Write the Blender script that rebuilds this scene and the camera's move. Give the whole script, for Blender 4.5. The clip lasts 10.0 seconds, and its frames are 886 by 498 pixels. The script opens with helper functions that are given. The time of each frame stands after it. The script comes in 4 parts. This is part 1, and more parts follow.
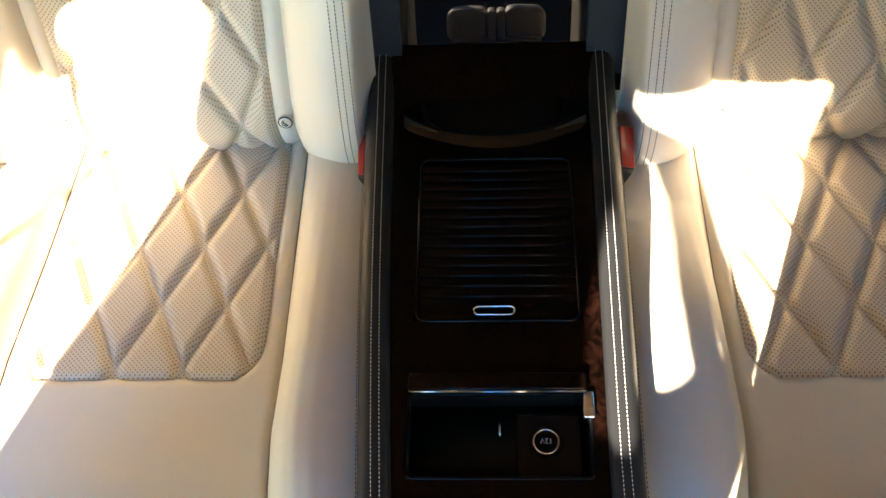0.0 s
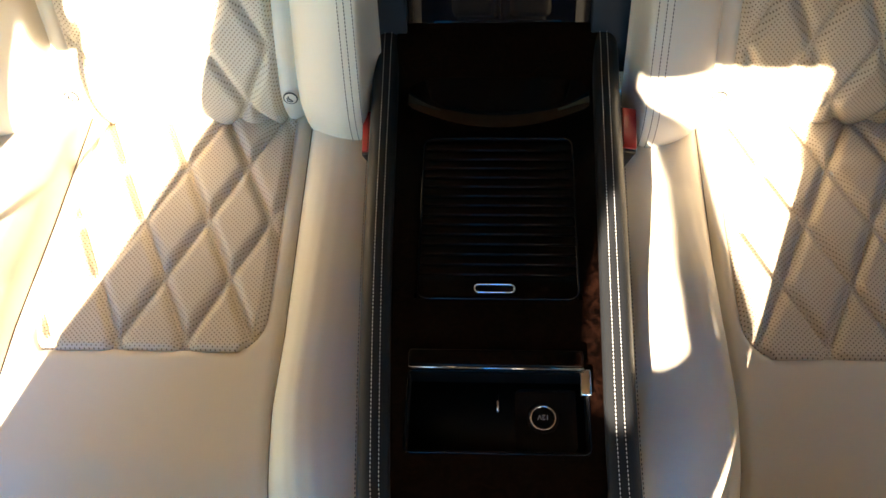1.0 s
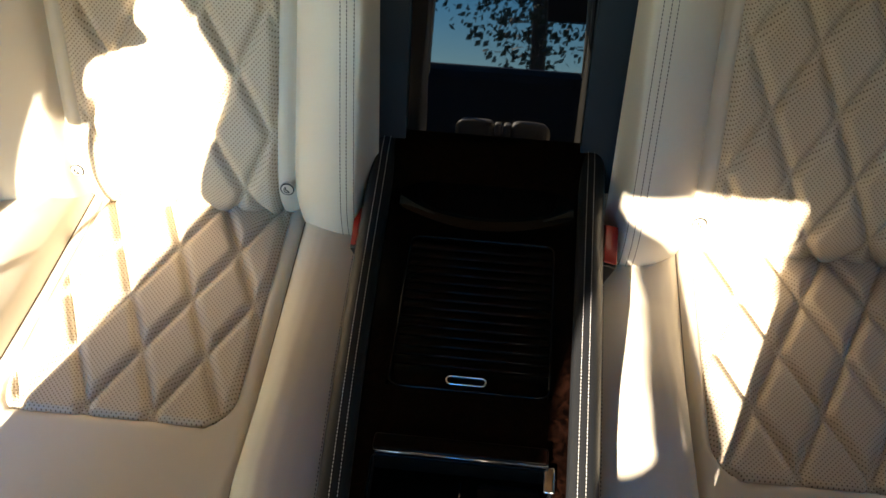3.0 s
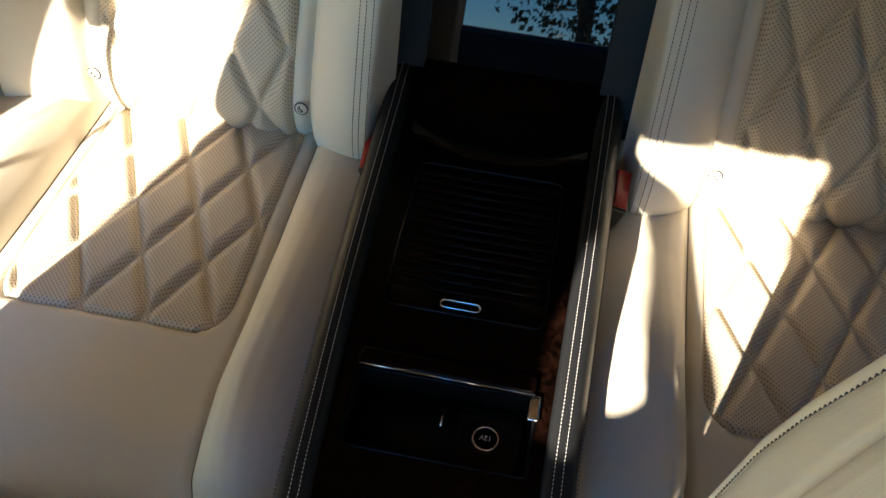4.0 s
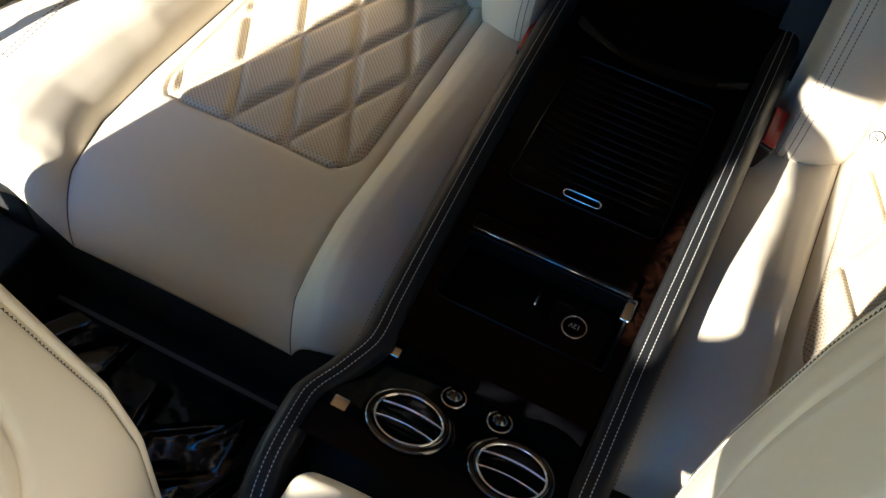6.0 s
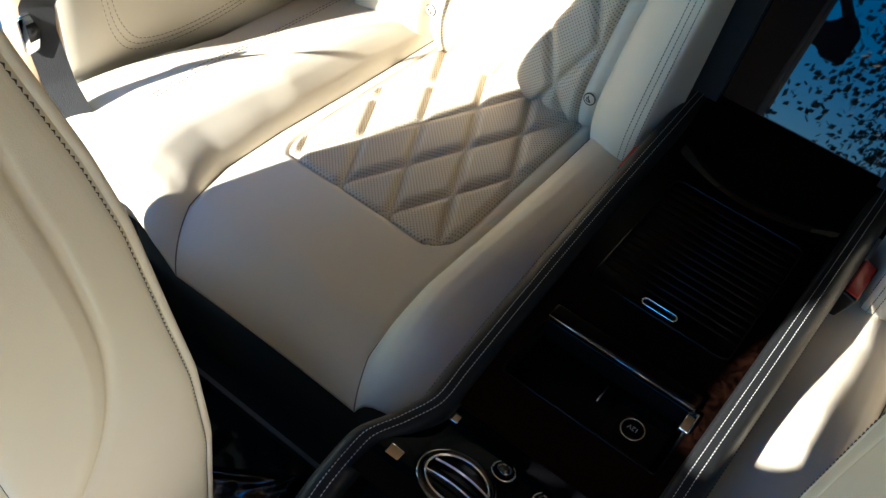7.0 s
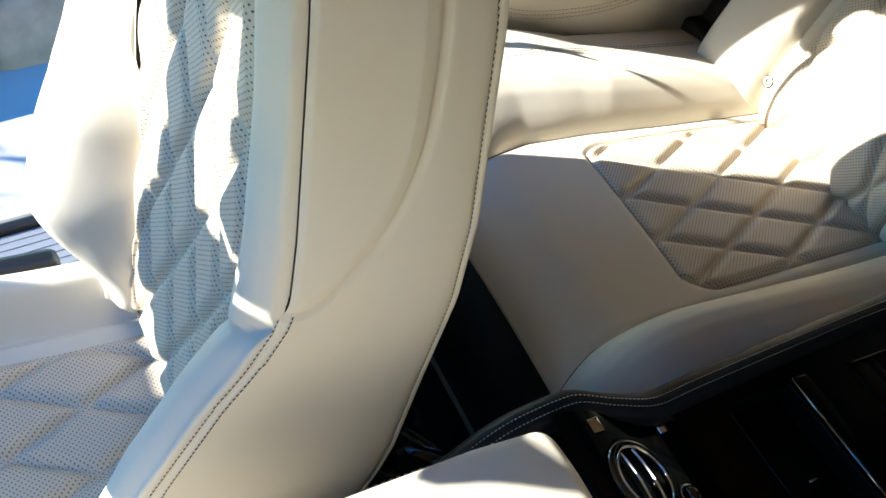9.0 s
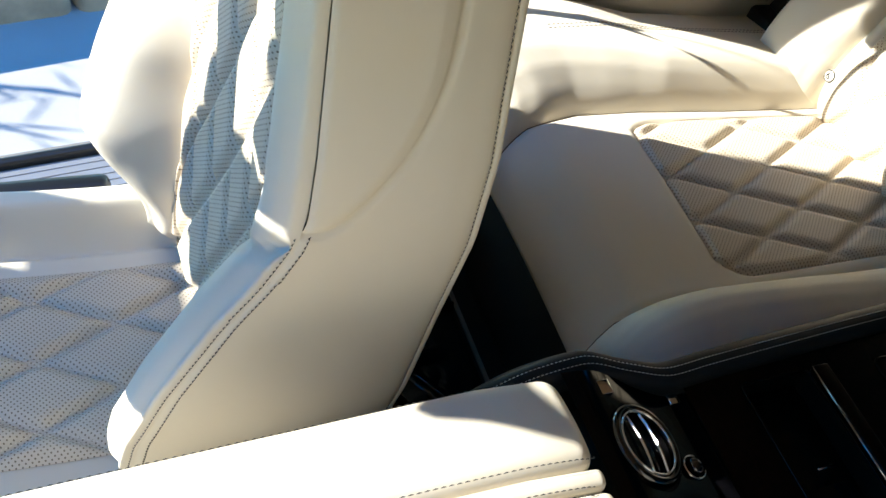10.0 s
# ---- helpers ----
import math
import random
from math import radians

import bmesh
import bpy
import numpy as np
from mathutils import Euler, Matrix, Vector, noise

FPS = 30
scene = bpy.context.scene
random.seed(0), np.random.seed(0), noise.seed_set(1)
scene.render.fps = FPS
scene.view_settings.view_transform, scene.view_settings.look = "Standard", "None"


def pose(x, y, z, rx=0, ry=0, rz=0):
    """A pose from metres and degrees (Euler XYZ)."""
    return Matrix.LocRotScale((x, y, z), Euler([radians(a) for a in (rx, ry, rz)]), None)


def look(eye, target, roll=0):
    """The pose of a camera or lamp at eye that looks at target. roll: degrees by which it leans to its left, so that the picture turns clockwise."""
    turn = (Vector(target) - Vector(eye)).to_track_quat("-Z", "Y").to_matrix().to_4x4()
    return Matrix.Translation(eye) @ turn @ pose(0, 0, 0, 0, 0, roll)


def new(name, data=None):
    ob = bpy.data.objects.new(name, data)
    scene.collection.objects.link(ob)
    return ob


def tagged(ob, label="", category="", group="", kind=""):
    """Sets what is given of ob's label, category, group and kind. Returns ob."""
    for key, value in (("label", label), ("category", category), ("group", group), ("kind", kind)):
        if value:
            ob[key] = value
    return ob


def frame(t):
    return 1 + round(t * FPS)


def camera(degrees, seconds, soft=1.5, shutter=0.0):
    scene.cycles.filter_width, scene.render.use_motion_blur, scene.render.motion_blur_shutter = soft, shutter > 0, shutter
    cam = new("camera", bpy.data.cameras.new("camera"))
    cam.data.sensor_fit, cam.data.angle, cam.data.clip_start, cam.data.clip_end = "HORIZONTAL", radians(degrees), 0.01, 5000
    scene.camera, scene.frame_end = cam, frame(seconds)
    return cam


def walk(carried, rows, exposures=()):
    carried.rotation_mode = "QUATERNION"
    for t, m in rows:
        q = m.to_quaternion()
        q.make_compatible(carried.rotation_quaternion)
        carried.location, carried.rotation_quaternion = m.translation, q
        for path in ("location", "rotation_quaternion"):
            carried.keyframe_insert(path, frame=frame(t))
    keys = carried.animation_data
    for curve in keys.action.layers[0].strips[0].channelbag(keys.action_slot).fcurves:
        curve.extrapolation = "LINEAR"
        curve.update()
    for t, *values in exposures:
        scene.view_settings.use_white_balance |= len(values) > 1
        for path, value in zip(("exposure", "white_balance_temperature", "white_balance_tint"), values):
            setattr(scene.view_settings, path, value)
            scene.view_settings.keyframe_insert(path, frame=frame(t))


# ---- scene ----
cam = camera(51.58, 10.0)
PATH = [
    (0, (-0.0003, 0.3363, 1.2845), (-0.0538, 0.8608, 0.4348), -5.59),
    (0.5, (-0.0021, 0.3347, 1.2944), (-0.0549, 0.8350, 0.4301), -5.27),
    (1, (-0.0011, 0.3319, 1.2950), (-0.0552, 0.8341, 0.4319), -4.87),
    (1.5, (0.0030, 0.3327, 1.2912), (-0.0544, 0.8715, 0.4507), -3.98),
    (2, (0.0066, 0.3118, 1.2824), (-0.0505, 0.9063, 0.4803), -2.28),
    (2.2, (0.0060, 0.3004, 1.2815), (-0.0482, 0.9128, 0.4927), -1.33),
    (3.3, (0.0321, 0.2597, 1.2619), (-0.0332, 0.9023, 0.4985), 1.84),
    (3.5, (0.0425, 0.2509, 1.2464), (-0.0334, 0.8946, 0.4849), 2.14),
    (4, (0.0494, 0.2362, 1.2258), (-0.0344, 0.8582, 0.4473), 3.94),
    (4.5, (0.0507, 0.2287, 1.2174), (-0.0404, 0.8167, 0.4137), 5.79),
    (5, (0.0540, 0.2123, 1.2126), (-0.0543, 0.7646, 0.3860), 7.20),
    (5.2, (0.0576, 0.2069, 1.2119), (-0.0615, 0.7449, 0.3774), 7.43),
    (6.3, (0.0810, 0.1799, 1.2151), (-0.1480, 0.6840, 0.3823), 6.67),
    (6.5, (0.0874, 0.1686, 1.2150), (-0.1725, 0.6890, 0.4016), 6.92),
    (7, (0.1067, 0.1325, 1.2147), (-0.2279, 0.6949, 0.4586), 9.17),
    (7.5, (0.1286, 0.0966, 1.2093), (-0.2635, 0.6714, 0.4911), 11.87),
    (8, (0.1591, 0.0667, 1.1621), (-0.3124, 0.6164, 0.4725), 13.91),
    (8.5, (0.1524, 0.0378, 1.1293), (-0.3656, 0.5402, 0.4370), 15.99),
    (9, (0.1652, 0.0416, 1.1343), (-0.3861, 0.4672, 0.4167), 15.99),
    (9.5, (0.1839, 0.0493, 1.1351), (-0.3758, 0.4383, 0.4034), 16.58),
    (10, (0.2069, 0.0564, 1.1275), (-0.3584, 0.4214, 0.3877), 18.05),
]
EXPOSURES = [(0.0, 4.6, 7900, 12), (1.0, 4.25, 7900, 12), (2.0, 3.9, 7900, 12), (3.5, 3.4, 7500, 11), (4.5, 3.15, 7350, 10), (6.5, 3.05, 6600, 7), (8.0, 3.0, 6150, 5), (10.0, 2.65, 6350, 5)]
walk(cam, [(t, look(e, g, r)) for t, e, g, r in PATH], EXPOSURES)

# ---- light ----
SUN_AZ, SUN_EL = 21.0, 29.5          # the sun stands in front of the car, a little to the left
SUN_DIR = Vector((math.sin(radians(SUN_AZ)) * math.cos(radians(SUN_EL)),
                  math.cos(radians(SUN_AZ)) * math.cos(radians(SUN_EL)), -math.sin(radians(SUN_EL))))
world = bpy.data.worlds.new("sky")
scene.world = world
world.use_nodes = True
wn = world.node_tree.nodes
sky = wn.new("ShaderNodeTexSky")
sky.sky_type, sky.sun_disc = "NISHITA", False
sky.sun_elevation = radians(SUN_EL)
sky.sun_rotation = math.atan2(-SUN_DIR.x, -SUN_DIR.y)
sky.air_density, sky.dust_density, sky.ozone_density = 1.3, 0.0, 4.0
wn["Background"].inputs["Strength"].default_value = 0.15
deep = wn.new("ShaderNodeHueSaturation")          # a clear, deep blue sky
deep.inputs["Hue"].default_value, deep.inputs["Saturation"].default_value = 0.511, 1.6
world.node_tree.links.new(sky.outputs[0], deep.inputs["Color"])
world.node_tree.links.new(deep.outputs[0], wn["Background"].inputs["Color"])
sun_data = bpy.data.lights.new("sun", "SUN")
sun_data.energy, sun_data.angle, sun_data.color = 2.9, radians(0.53), (1.0, 0.95, 0.87)
sun_ob = new("sun", sun_data)
sun_ob.matrix_world = look((0, 0, 3), Vector((0, 0, 3)) + SUN_DIR)


# ---- materials ----
def mat(name, color, rough=0.5, metal=0.0, coat=0.0, var=0.08, scale=6.0, bump=0.0, bump_scale=300.0,
        color2=None, spec=0.5, sheen=0.0):
    m = bpy.data.materials.new(name)
    m.use_nodes = True
    n, l = m.node_tree.nodes, m.node_tree.links
    b = n["Principled BSDF"]
    b.inputs["Roughness"].default_value = rough
    b.inputs["Metallic"].default_value = metal
    b.inputs["Coat Weight"].default_value = coat
    b.inputs["Coat Roughness"].default_value = 0.03
    b.inputs["Specular IOR Level"].default_value = spec
    b.inputs["Sheen Weight"].default_value = sheen
    tc = n.new("ShaderNodeTexCoord")
    nz = n.new("ShaderNodeTexNoise")
    nz.inputs["Scale"].default_value, nz.inputs["Detail"].default_value = scale, 6.0
    l.new(tc.outputs["Object"], nz.inputs["Vector"])
    mix = n.new("ShaderNodeMix")
    mix.data_type = "RGBA"
    c2 = color2 or tuple(c * (1 - var) for c in color)
    mix.inputs["A"].default_value = (*color, 1)
    mix.inputs["B"].default_value = (*c2, 1)
    l.new(nz.outputs["Fac"], mix.inputs["Factor"])
    l.new(mix.outputs["Result"], b.inputs["Base Color"])
    if bump:
        n2 = n.new("ShaderNodeTexNoise")
        n2.inputs["Scale"].default_value, n2.inputs["Detail"].default_value = bump_scale, 3.0
        l.new(tc.outputs["Object"], n2.inputs["Vector"])
        bp = n.new("ShaderNodeBump")
        bp.inputs["Strength"].default_value, bp.inputs["Distance"].default_value = bump, 0.001
        l.new(n2.outputs["Fac"], bp.inputs["Height"])
        l.new(bp.outputs["Normal"], b.inputs["Normal"])
    return m


def math_node(m, op, a, b=None, c=None):
    nd = m.node_tree.nodes.new("ShaderNodeMath")
    nd.operation = op
    for k, v in enumerate((a, b, c)):
        if v is None:
            continue
        if isinstance(v, (int, float)):
            nd.inputs[k].default_value = v
        else:
            m.node_tree.links.new(v, nd.inputs[k])
    return nd.outputs[0]


def perforated(name, color, axes=(0, 1), pitch=0.0052):
    """Leather with rows of small holes, on two axes of the object."""
    m = mat(name, color, rough=0.58, var=0.1, scale=9, bump=0.15, bump_scale=900, spec=0.25)
    n, l = m.node_tree.nodes, m.node_tree.links
    b = n["Principled BSDF"]
    src = b.inputs["Base Color"].links[0].from_socket
    tc = n.new("ShaderNodeTexCoord")
    sx = n.new("ShaderNodeSeparateXYZ")
    l.new(tc.outputs["Object"], sx.inputs[0])
    p = math_node(m, "DIVIDE", sx.outputs[axes[0]], pitch)
    q = math_node(m, "DIVIDE", sx.outputs[axes[1]], pitch)
    dots = []
    for off in (0.0, 0.5):
        fx = math_node(m, "SUBTRACT", math_node(m, "FRACT", math_node(m, "ADD", p, off)), 0.5)
        fy = math_node(m, "SUBTRACT", math_node(m, "FRACT", math_node(m, "ADD", q, off)), 0.5)
        d = math_node(m, "SQRT", math_node(m, "ADD", math_node(m, "MULTIPLY", fx, fx), math_node(m, "MULTIPLY", fy, fy)))
        dots.append(math_node(m, "LESS_THAN", d, 0.14))
    hole = math_node(m, "MAXIMUM", dots[0], dots[1])
    mix = n.new("ShaderNodeMix")
    mix.data_type = "RGBA"
    l.new(hole, mix.inputs["Factor"])
    l.new(src, mix.inputs["A"])
    mix.inputs["B"].default_value = (0.15, 0.11, 0.075, 1)
    l.new(mix.outputs["Result"], b.inputs["Base Color"])
    return m


BEIGE = (0.66, 0.60, 0.495)
leather = mat("beige leather", BEIGE, rough=0.52, var=0.07, scale=7, bump=0.16, bump_scale=1500, spec=0.28)
leather_perf_flat = perforated("perforated beige leather of a cushion", (0.61, 0.525, 0.405), (0, 1))
leather_perf_up = perforated("perforated beige leather of a backrest", (0.61, 0.525, 0.405), (0, 2))
black_leather = mat("black leather", (0.0125, 0.0135, 0.0150), rough=0.45, bump=0.2, bump_scale=1200, spec=0.2)
thread_beige = mat("beige thread", (0.74, 0.66, 0.54), rough=0.8)
# Brown for real stitches and for shade painted into seam grooves.
thread_and_seam_shade = mat("brown thread and painted seam shade", (0.16, 0.12, 0.09), rough=0.8)
belt_black = mat("black webbing", (0.015, 0.015, 0.016), rough=0.8, bump=0.5, bump_scale=900)
grey_trim = mat("grey edging", (0.16, 0.15, 0.14), rough=0.7)
print_grey = mat("grey print", (0.22, 0.22, 0.23), rough=0.6)
thread_black = mat("black thread", (0.02, 0.02, 0.022), rough=0.8)
thread_white = mat("white thread", (0.75, 0.74, 0.72), rough=0.7)
gloss_lid = mat("polished black lid", (0.0015, 0.0015, 0.002), rough=0.02, spec=0.5)
chrome = mat("chrome", (0.82, 0.82, 0.84), rough=0.08, metal=1.0, var=0.02)
vent_chrome = mat("black chrome", (0.10, 0.10, 0.105), rough=0.10, metal=1.0)
dark_chrome = mat("dark chrome", (0.30, 0.30, 0.32), rough=0.15, metal=1.0)
black_matte = mat("matt black plastic", (0.003, 0.003, 0.0035), rough=0.55, spec=0.12)
black_plastic = mat("black plastic", (0.006, 0.006, 0.007), rough=0.4, bump=0.15)
black_gloss = mat("gloss black", (0.003, 0.003, 0.004), rough=0.07, spec=0.13)
glass_black = mat("smoked glass", (0.004, 0.004, 0.006), rough=0.015, coat=0.0, spec=0.2)
red_plastic = mat("red plastic", (0.32, 0.011, 0.009), rough=0.35)
carpet = mat("black carpet", (0.008, 0.008, 0.009), rough=0.95, bump=0.8, bump_scale=900)
headliner = mat("beige headliner", (0.42, 0.275, 0.16), rough=0.9, bump=0.3, bump_scale=800)
concrete = mat("sunlit concrete", (0.36, 0.35, 0.335), rough=0.9, var=0.25, scale=4, bump=0.4, bump_scale=120)
grey_paint = mat("dark brown painted sill", (0.13, 0.11, 0.095), rough=0.45)
sill_metal = mat("brushed sill plate", (0.34, 0.36, 0.40), rough=0.4, metal=0.6)
plastic_film = mat("clear plastic film over a black mat", (0.006, 0.006, 0.0062), rough=0.14, spec=0.5)
stone = mat("weathered stone", (0.34, 0.30, 0.26), rough=0.95, var=0.75, scale=16, bump=1.0, bump_scale=40)
bark = mat("bark", (0.09, 0.065, 0.045), rough=0.9, bump=0.8, bump_scale=40)
leaf = mat("leaves", (0.05, 0.08, 0.03), rough=0.6, var=0.5, scale=30)


def burl_wood():
    m = mat("burl walnut veneer", (0.15, 0.045, 0.018), rough=0.3, coat=0.07, var=0.7, scale=45, spec=0.05)
    n, l = m.node_tree.nodes, m.node_tree.links
    b = n["Principled BSDF"]
    tc = n.new("ShaderNodeTexCoord")
    w = n.new("ShaderNodeTexNoise")
    w.inputs["Scale"].default_value, w.inputs["Detail"].default_value = 60, 9
    w.inputs["Distortion"].default_value = 2.2
    l.new(tc.outputs["Object"], w.inputs["Vector"])
    r = n.new("ShaderNodeValToRGB")
    r.color_ramp.elements[0].position, r.color_ramp.elements[0].color = 0.35, (0.0006, 0.0003, 0.00025, 1)
    r.color_ramp.elements[1].position, r.color_ramp.elements[1].color = 0.74, (0.0085, 0.0031, 0.0019, 1)
    l.new(w.outputs["Fac"], r.inputs["Fac"])
    l.new(r.outputs["Color"], b.inputs["Base Color"])
    return m


wood = burl_wood()


def tinted_glass(name, tint):
    """Thin dark window glass that lets a part of the light through."""
    m = bpy.data.materials.new(name)
    m.use_nodes = True
    n, l = m.node_tree.nodes, m.node_tree.links
    n.remove(n["Principled BSDF"])
    t, g, x = n.new("ShaderNodeBsdfTransparent"), n.new("ShaderNodeBsdfGlossy"), n.new("ShaderNodeMixShader")
    t.inputs["Color"].default_value = (*tint, 1)
    g.inputs["Roughness"].default_value = 0.02
    x.inputs[0].default_value = 0.05
    l.new(t.outputs[0], x.inputs[1])
    l.new(g.outputs[0], x.inputs[2])
    l.new(x.outputs[0], n["Material Output"].inputs["Surface"])
    return m


window_glass = tinted_glass("dark tinted window glass", (0.08, 0.075, 0.06))


# ---- mesh helpers ----
def part(name, bm, material, parent=None, label="", smooth=True):
    me = bpy.data.meshes.new(name)
    bmesh.ops.recalc_face_normals(bm, faces=bm.faces[:])
    for f in bm.faces:
        f.smooth = smooth
    bm.to_mesh(me)
    bm.free()
    me.materials.append(material)
    ob = new(name, me)
    if parent is not None:
        ob.parent = parent
    if label:
        tagged(ob, label)
    return ob


def thing(name, label, category, group="", at=(0, 0, 0)):
    e = new(name)
    e.location = at
    e.empty_display_size = 0.05
    return tagged(e, label, category, group)


def grid(fn, nu, nv, bm=None, closed_u=False):
    """A sheet from fn(u, v), u and v from 0 to 1."""
    bm = bm or bmesh.new()
    rows = []
    for j in range(nv + 1):
        rows.append([bm.verts.new(fn(i / nu, j / nv)) for i in range(nu if closed_u else nu + 1)])
    for j in range(nv):
        for i in range(nu):
            k = (i + 1) % len(rows[j])
            bm.faces.new((rows[j][i], rows[j][k], rows[j + 1][k], rows[j + 1][i]))
    return bm


def box(x0, x1, y0, y1, z0, z1, bevel=0.0, seg=3, bm=None):
    b = bm or bmesh.new()
    r = bmesh.ops.create_cube(b, size=1.0)
    for v in r["verts"]:
        v.co = Vector((x0 + (v.co.x + 0.5) * (x1 - x0), y0 + (v.co.y + 0.5) * (y1 - y0), z0 + (v.co.z + 0.5) * (z1 - z0)))
    if bevel:
        es = {e for v in r["verts"] for e in v.link_edges}
        bmesh.ops.bevel(b, geom=list(es), offset=bevel, segments=seg, profile=0.5, affect="EDGES")
    return b


def prism(outline, z0, z1, bevel=0.0, seg=2):
    """A plate with the given outline of (x, y)."""
    b = bmesh.new()
    lo = [b.verts.new((x, y, z0)) for x, y in outline]
    hi = [b.verts.new((x, y, z1)) for x, y in outline]
    n = len(outline)
    b.faces.new(lo[::-1])
    top = b.faces.new(hi)
    for i in range(n):
        b.faces.new((lo[i], lo[(i + 1) % n], hi[(i + 1) % n], hi[i]))
    if bevel:
        bmesh.ops.bevel(b, geom=list(top.edges), offset=bevel, segments=seg, profile=0.5, affect="EDGES")
    return b


def rounded(x0, x1, y0, y1, r, n=6):
    out = []
    for cx, cy, a in ((x1 - r, y1 - r, 0), (x0 + r, y1 - r, 90), (x0 + r, y0 + r, 180), (x1 - r, y0 + r, 270)):
        for k in range(n + 1):
            t = radians(a + 90 * k / n)
            out.append((cx + r * math.cos(t), cy + r * math.sin(t)))
    return out


def tube(points, r, closed=False, sides=8, bm=None):
    b = bm or bmesh.new()
    pts = [Vector(p) for p in points]
    n = len(pts)
    rings = []
    for i, p in enumerate(pts):
        d = (pts[(i + 1) % n] - pts[i - 1]) if closed else (pts[min(i + 1, n - 1)] - pts[max(i - 1, 0)])
        d.normalize()
        a = d.orthogonal().normalized() if abs(d.z) > 0.95 else d.cross(Vector((0, 0, 1))).normalized()
        c = d.cross(a)
        rings.append([b.verts.new(p + r * (math.cos(t) * a + math.sin(t) * c))
                      for t in [2 * math.pi * k / sides for k in range(sides)]])
    for i in range(n if closed else n - 1):
        A, B = rings[i], rings[(i + 1) % n]
        for k in range(sides):
            b.faces.new((A[k], A[(k + 1) % sides], B[(k + 1) % sides], B[k]))
    if not closed:
        b.faces.new(rings[0][::-1]), b.faces.new(rings[-1])
    return b


def smooth_line(points, n=12):
    """A Catmull-Rom curve through the points."""
    p = [Vector(q) for q in points]
    p = [2 * p[0] - p[1]] + p + [2 * p[-1] - p[-2]]
    out = []
    for i in range(1, len(p) - 2):
        for k in range(n):
            t = k / n
            a, b, c, d = p[i - 1], p[i], p[i + 1], p[i + 2]
            out.append(0.5 * ((2 * b) + (c - a) * t + (2 * a - 5 * b + 4 * c - d) * t * t + (3 * b - a - 3 * c + d) * t ** 3))
    return out + [p[-2]]


def stitches(points, length=0.0045, gap=0.0018, r=0.0006, bm=None):
    """Single stitches along a line."""
    b = bm or bmesh.new()
    pts = [Vector(p) for p in points]
    at = [0.0]
    for i in range(1, len(pts)):
        at.append(at[-1] + (pts[i] - pts[i - 1]).length)

    def place(s):
        for i in range(1, len(pts)):
            if at[i] >= s:
                f = (s - at[i - 1]) / max(at[i] - at[i - 1], 1e-9)
                return pts[i - 1].lerp(pts[i], f)
        return pts[-1]
    s = 0.0
    while s + length < at[-1]:
        a, m, c = place(s), place(s + length / 2), place(s + length)
        d = (c - a).normalized()
        side = d.cross(Vector((0, 0, 1)))
        side = side.normalized() if side.length > 0.05 else Vector((1, 0, 0))
        up = side.cross(d)
        rings = []
        for q, k in ((a - up * r, 0.35), (m + up * r * 0.4, 1.0), (c - up * r, 0.35)):
            rings.append([b.verts.new(q + k * r * (math.cos(t) * side + math.sin(t) * up))
                          for t in (0, math.pi / 2, math.pi, 3 * math.pi / 2)])
        for A, B in zip(rings, rings[1:]):
            for k in range(4):
                b.faces.new((A[k], A[(k + 1) % 4], B[(k + 1) % 4], B[k]))
        s += length + gap
    return b


def ease(a, b, x):
    t = min(max((x - a) / (b - a), 0.0), 1.0)
    return t * t * (3 - 2 * t)


def bell(x, w):
    return math.exp(-(x / w) ** 2)


def quilt(u, w):
    """Height of a diamond quilting, 0 at the seams and 1 in the middle."""
    a = abs(u - round(u)) * 2
    b = abs(w - round(w)) * 2
    f = lambda t: 1 - (1 - min(max(t - 0.05, 0.0) / 0.36, 1.0)) ** 2.2
    return f(a) * f(b)


# ---- the car's shell ----
def slab(name, x0, x1, y0, y1, z0, z1, material, label="", bevel=0.0):
    return tagged(part(name, box(x0, x1, y0, y1, z0, z1, bevel), material, smooth=False), label, kind="structure")


FLOOR_Z = 0.06
slab("floor", -0.70, 0.74, -1.1, 1.3, 0.0, FLOOR_Z, carpet, "black carpeted car floor")
slab("wall_right", 0.74, 0.80, -1.1, 1.5, 0.0, 0.84, leather, "cream door panels of the closed side")
slab("wall_rear", -0.80, 0.80, 1.42, 1.5, 0.0, 0.98, headliner, "beige panel behind the rear seat")
slab("ceiling", -0.64, 0.66, -0.20, 1.5, 1.33, 1.37, headliner, "beige headliner")
slab("trim_header", -0.64, 0.66, -0.235, -0.20, 1.27, 1.37, headliner, "beige trim above the windscreen")
slab("wall_front", -0.74, 0.80, -1.16, -1.10, 0.0, 0.80, black_plastic, "dark bulkhead under the windscreen")
slab("dashboard", -0.70, 0.74, -1.10, -0.66, 0.30, 0.83, black_leather, "dark dashboard under the windscreen", 0.05)
# Added unseen hood, holds the sun off the front seat cushion.
slab("trim_shade_hood", -0.755, -0.458, -0.72, -0.64, 0.78, 0.838, black_leather, "unseen dark hood, added to shade the front cushion", 0.015)


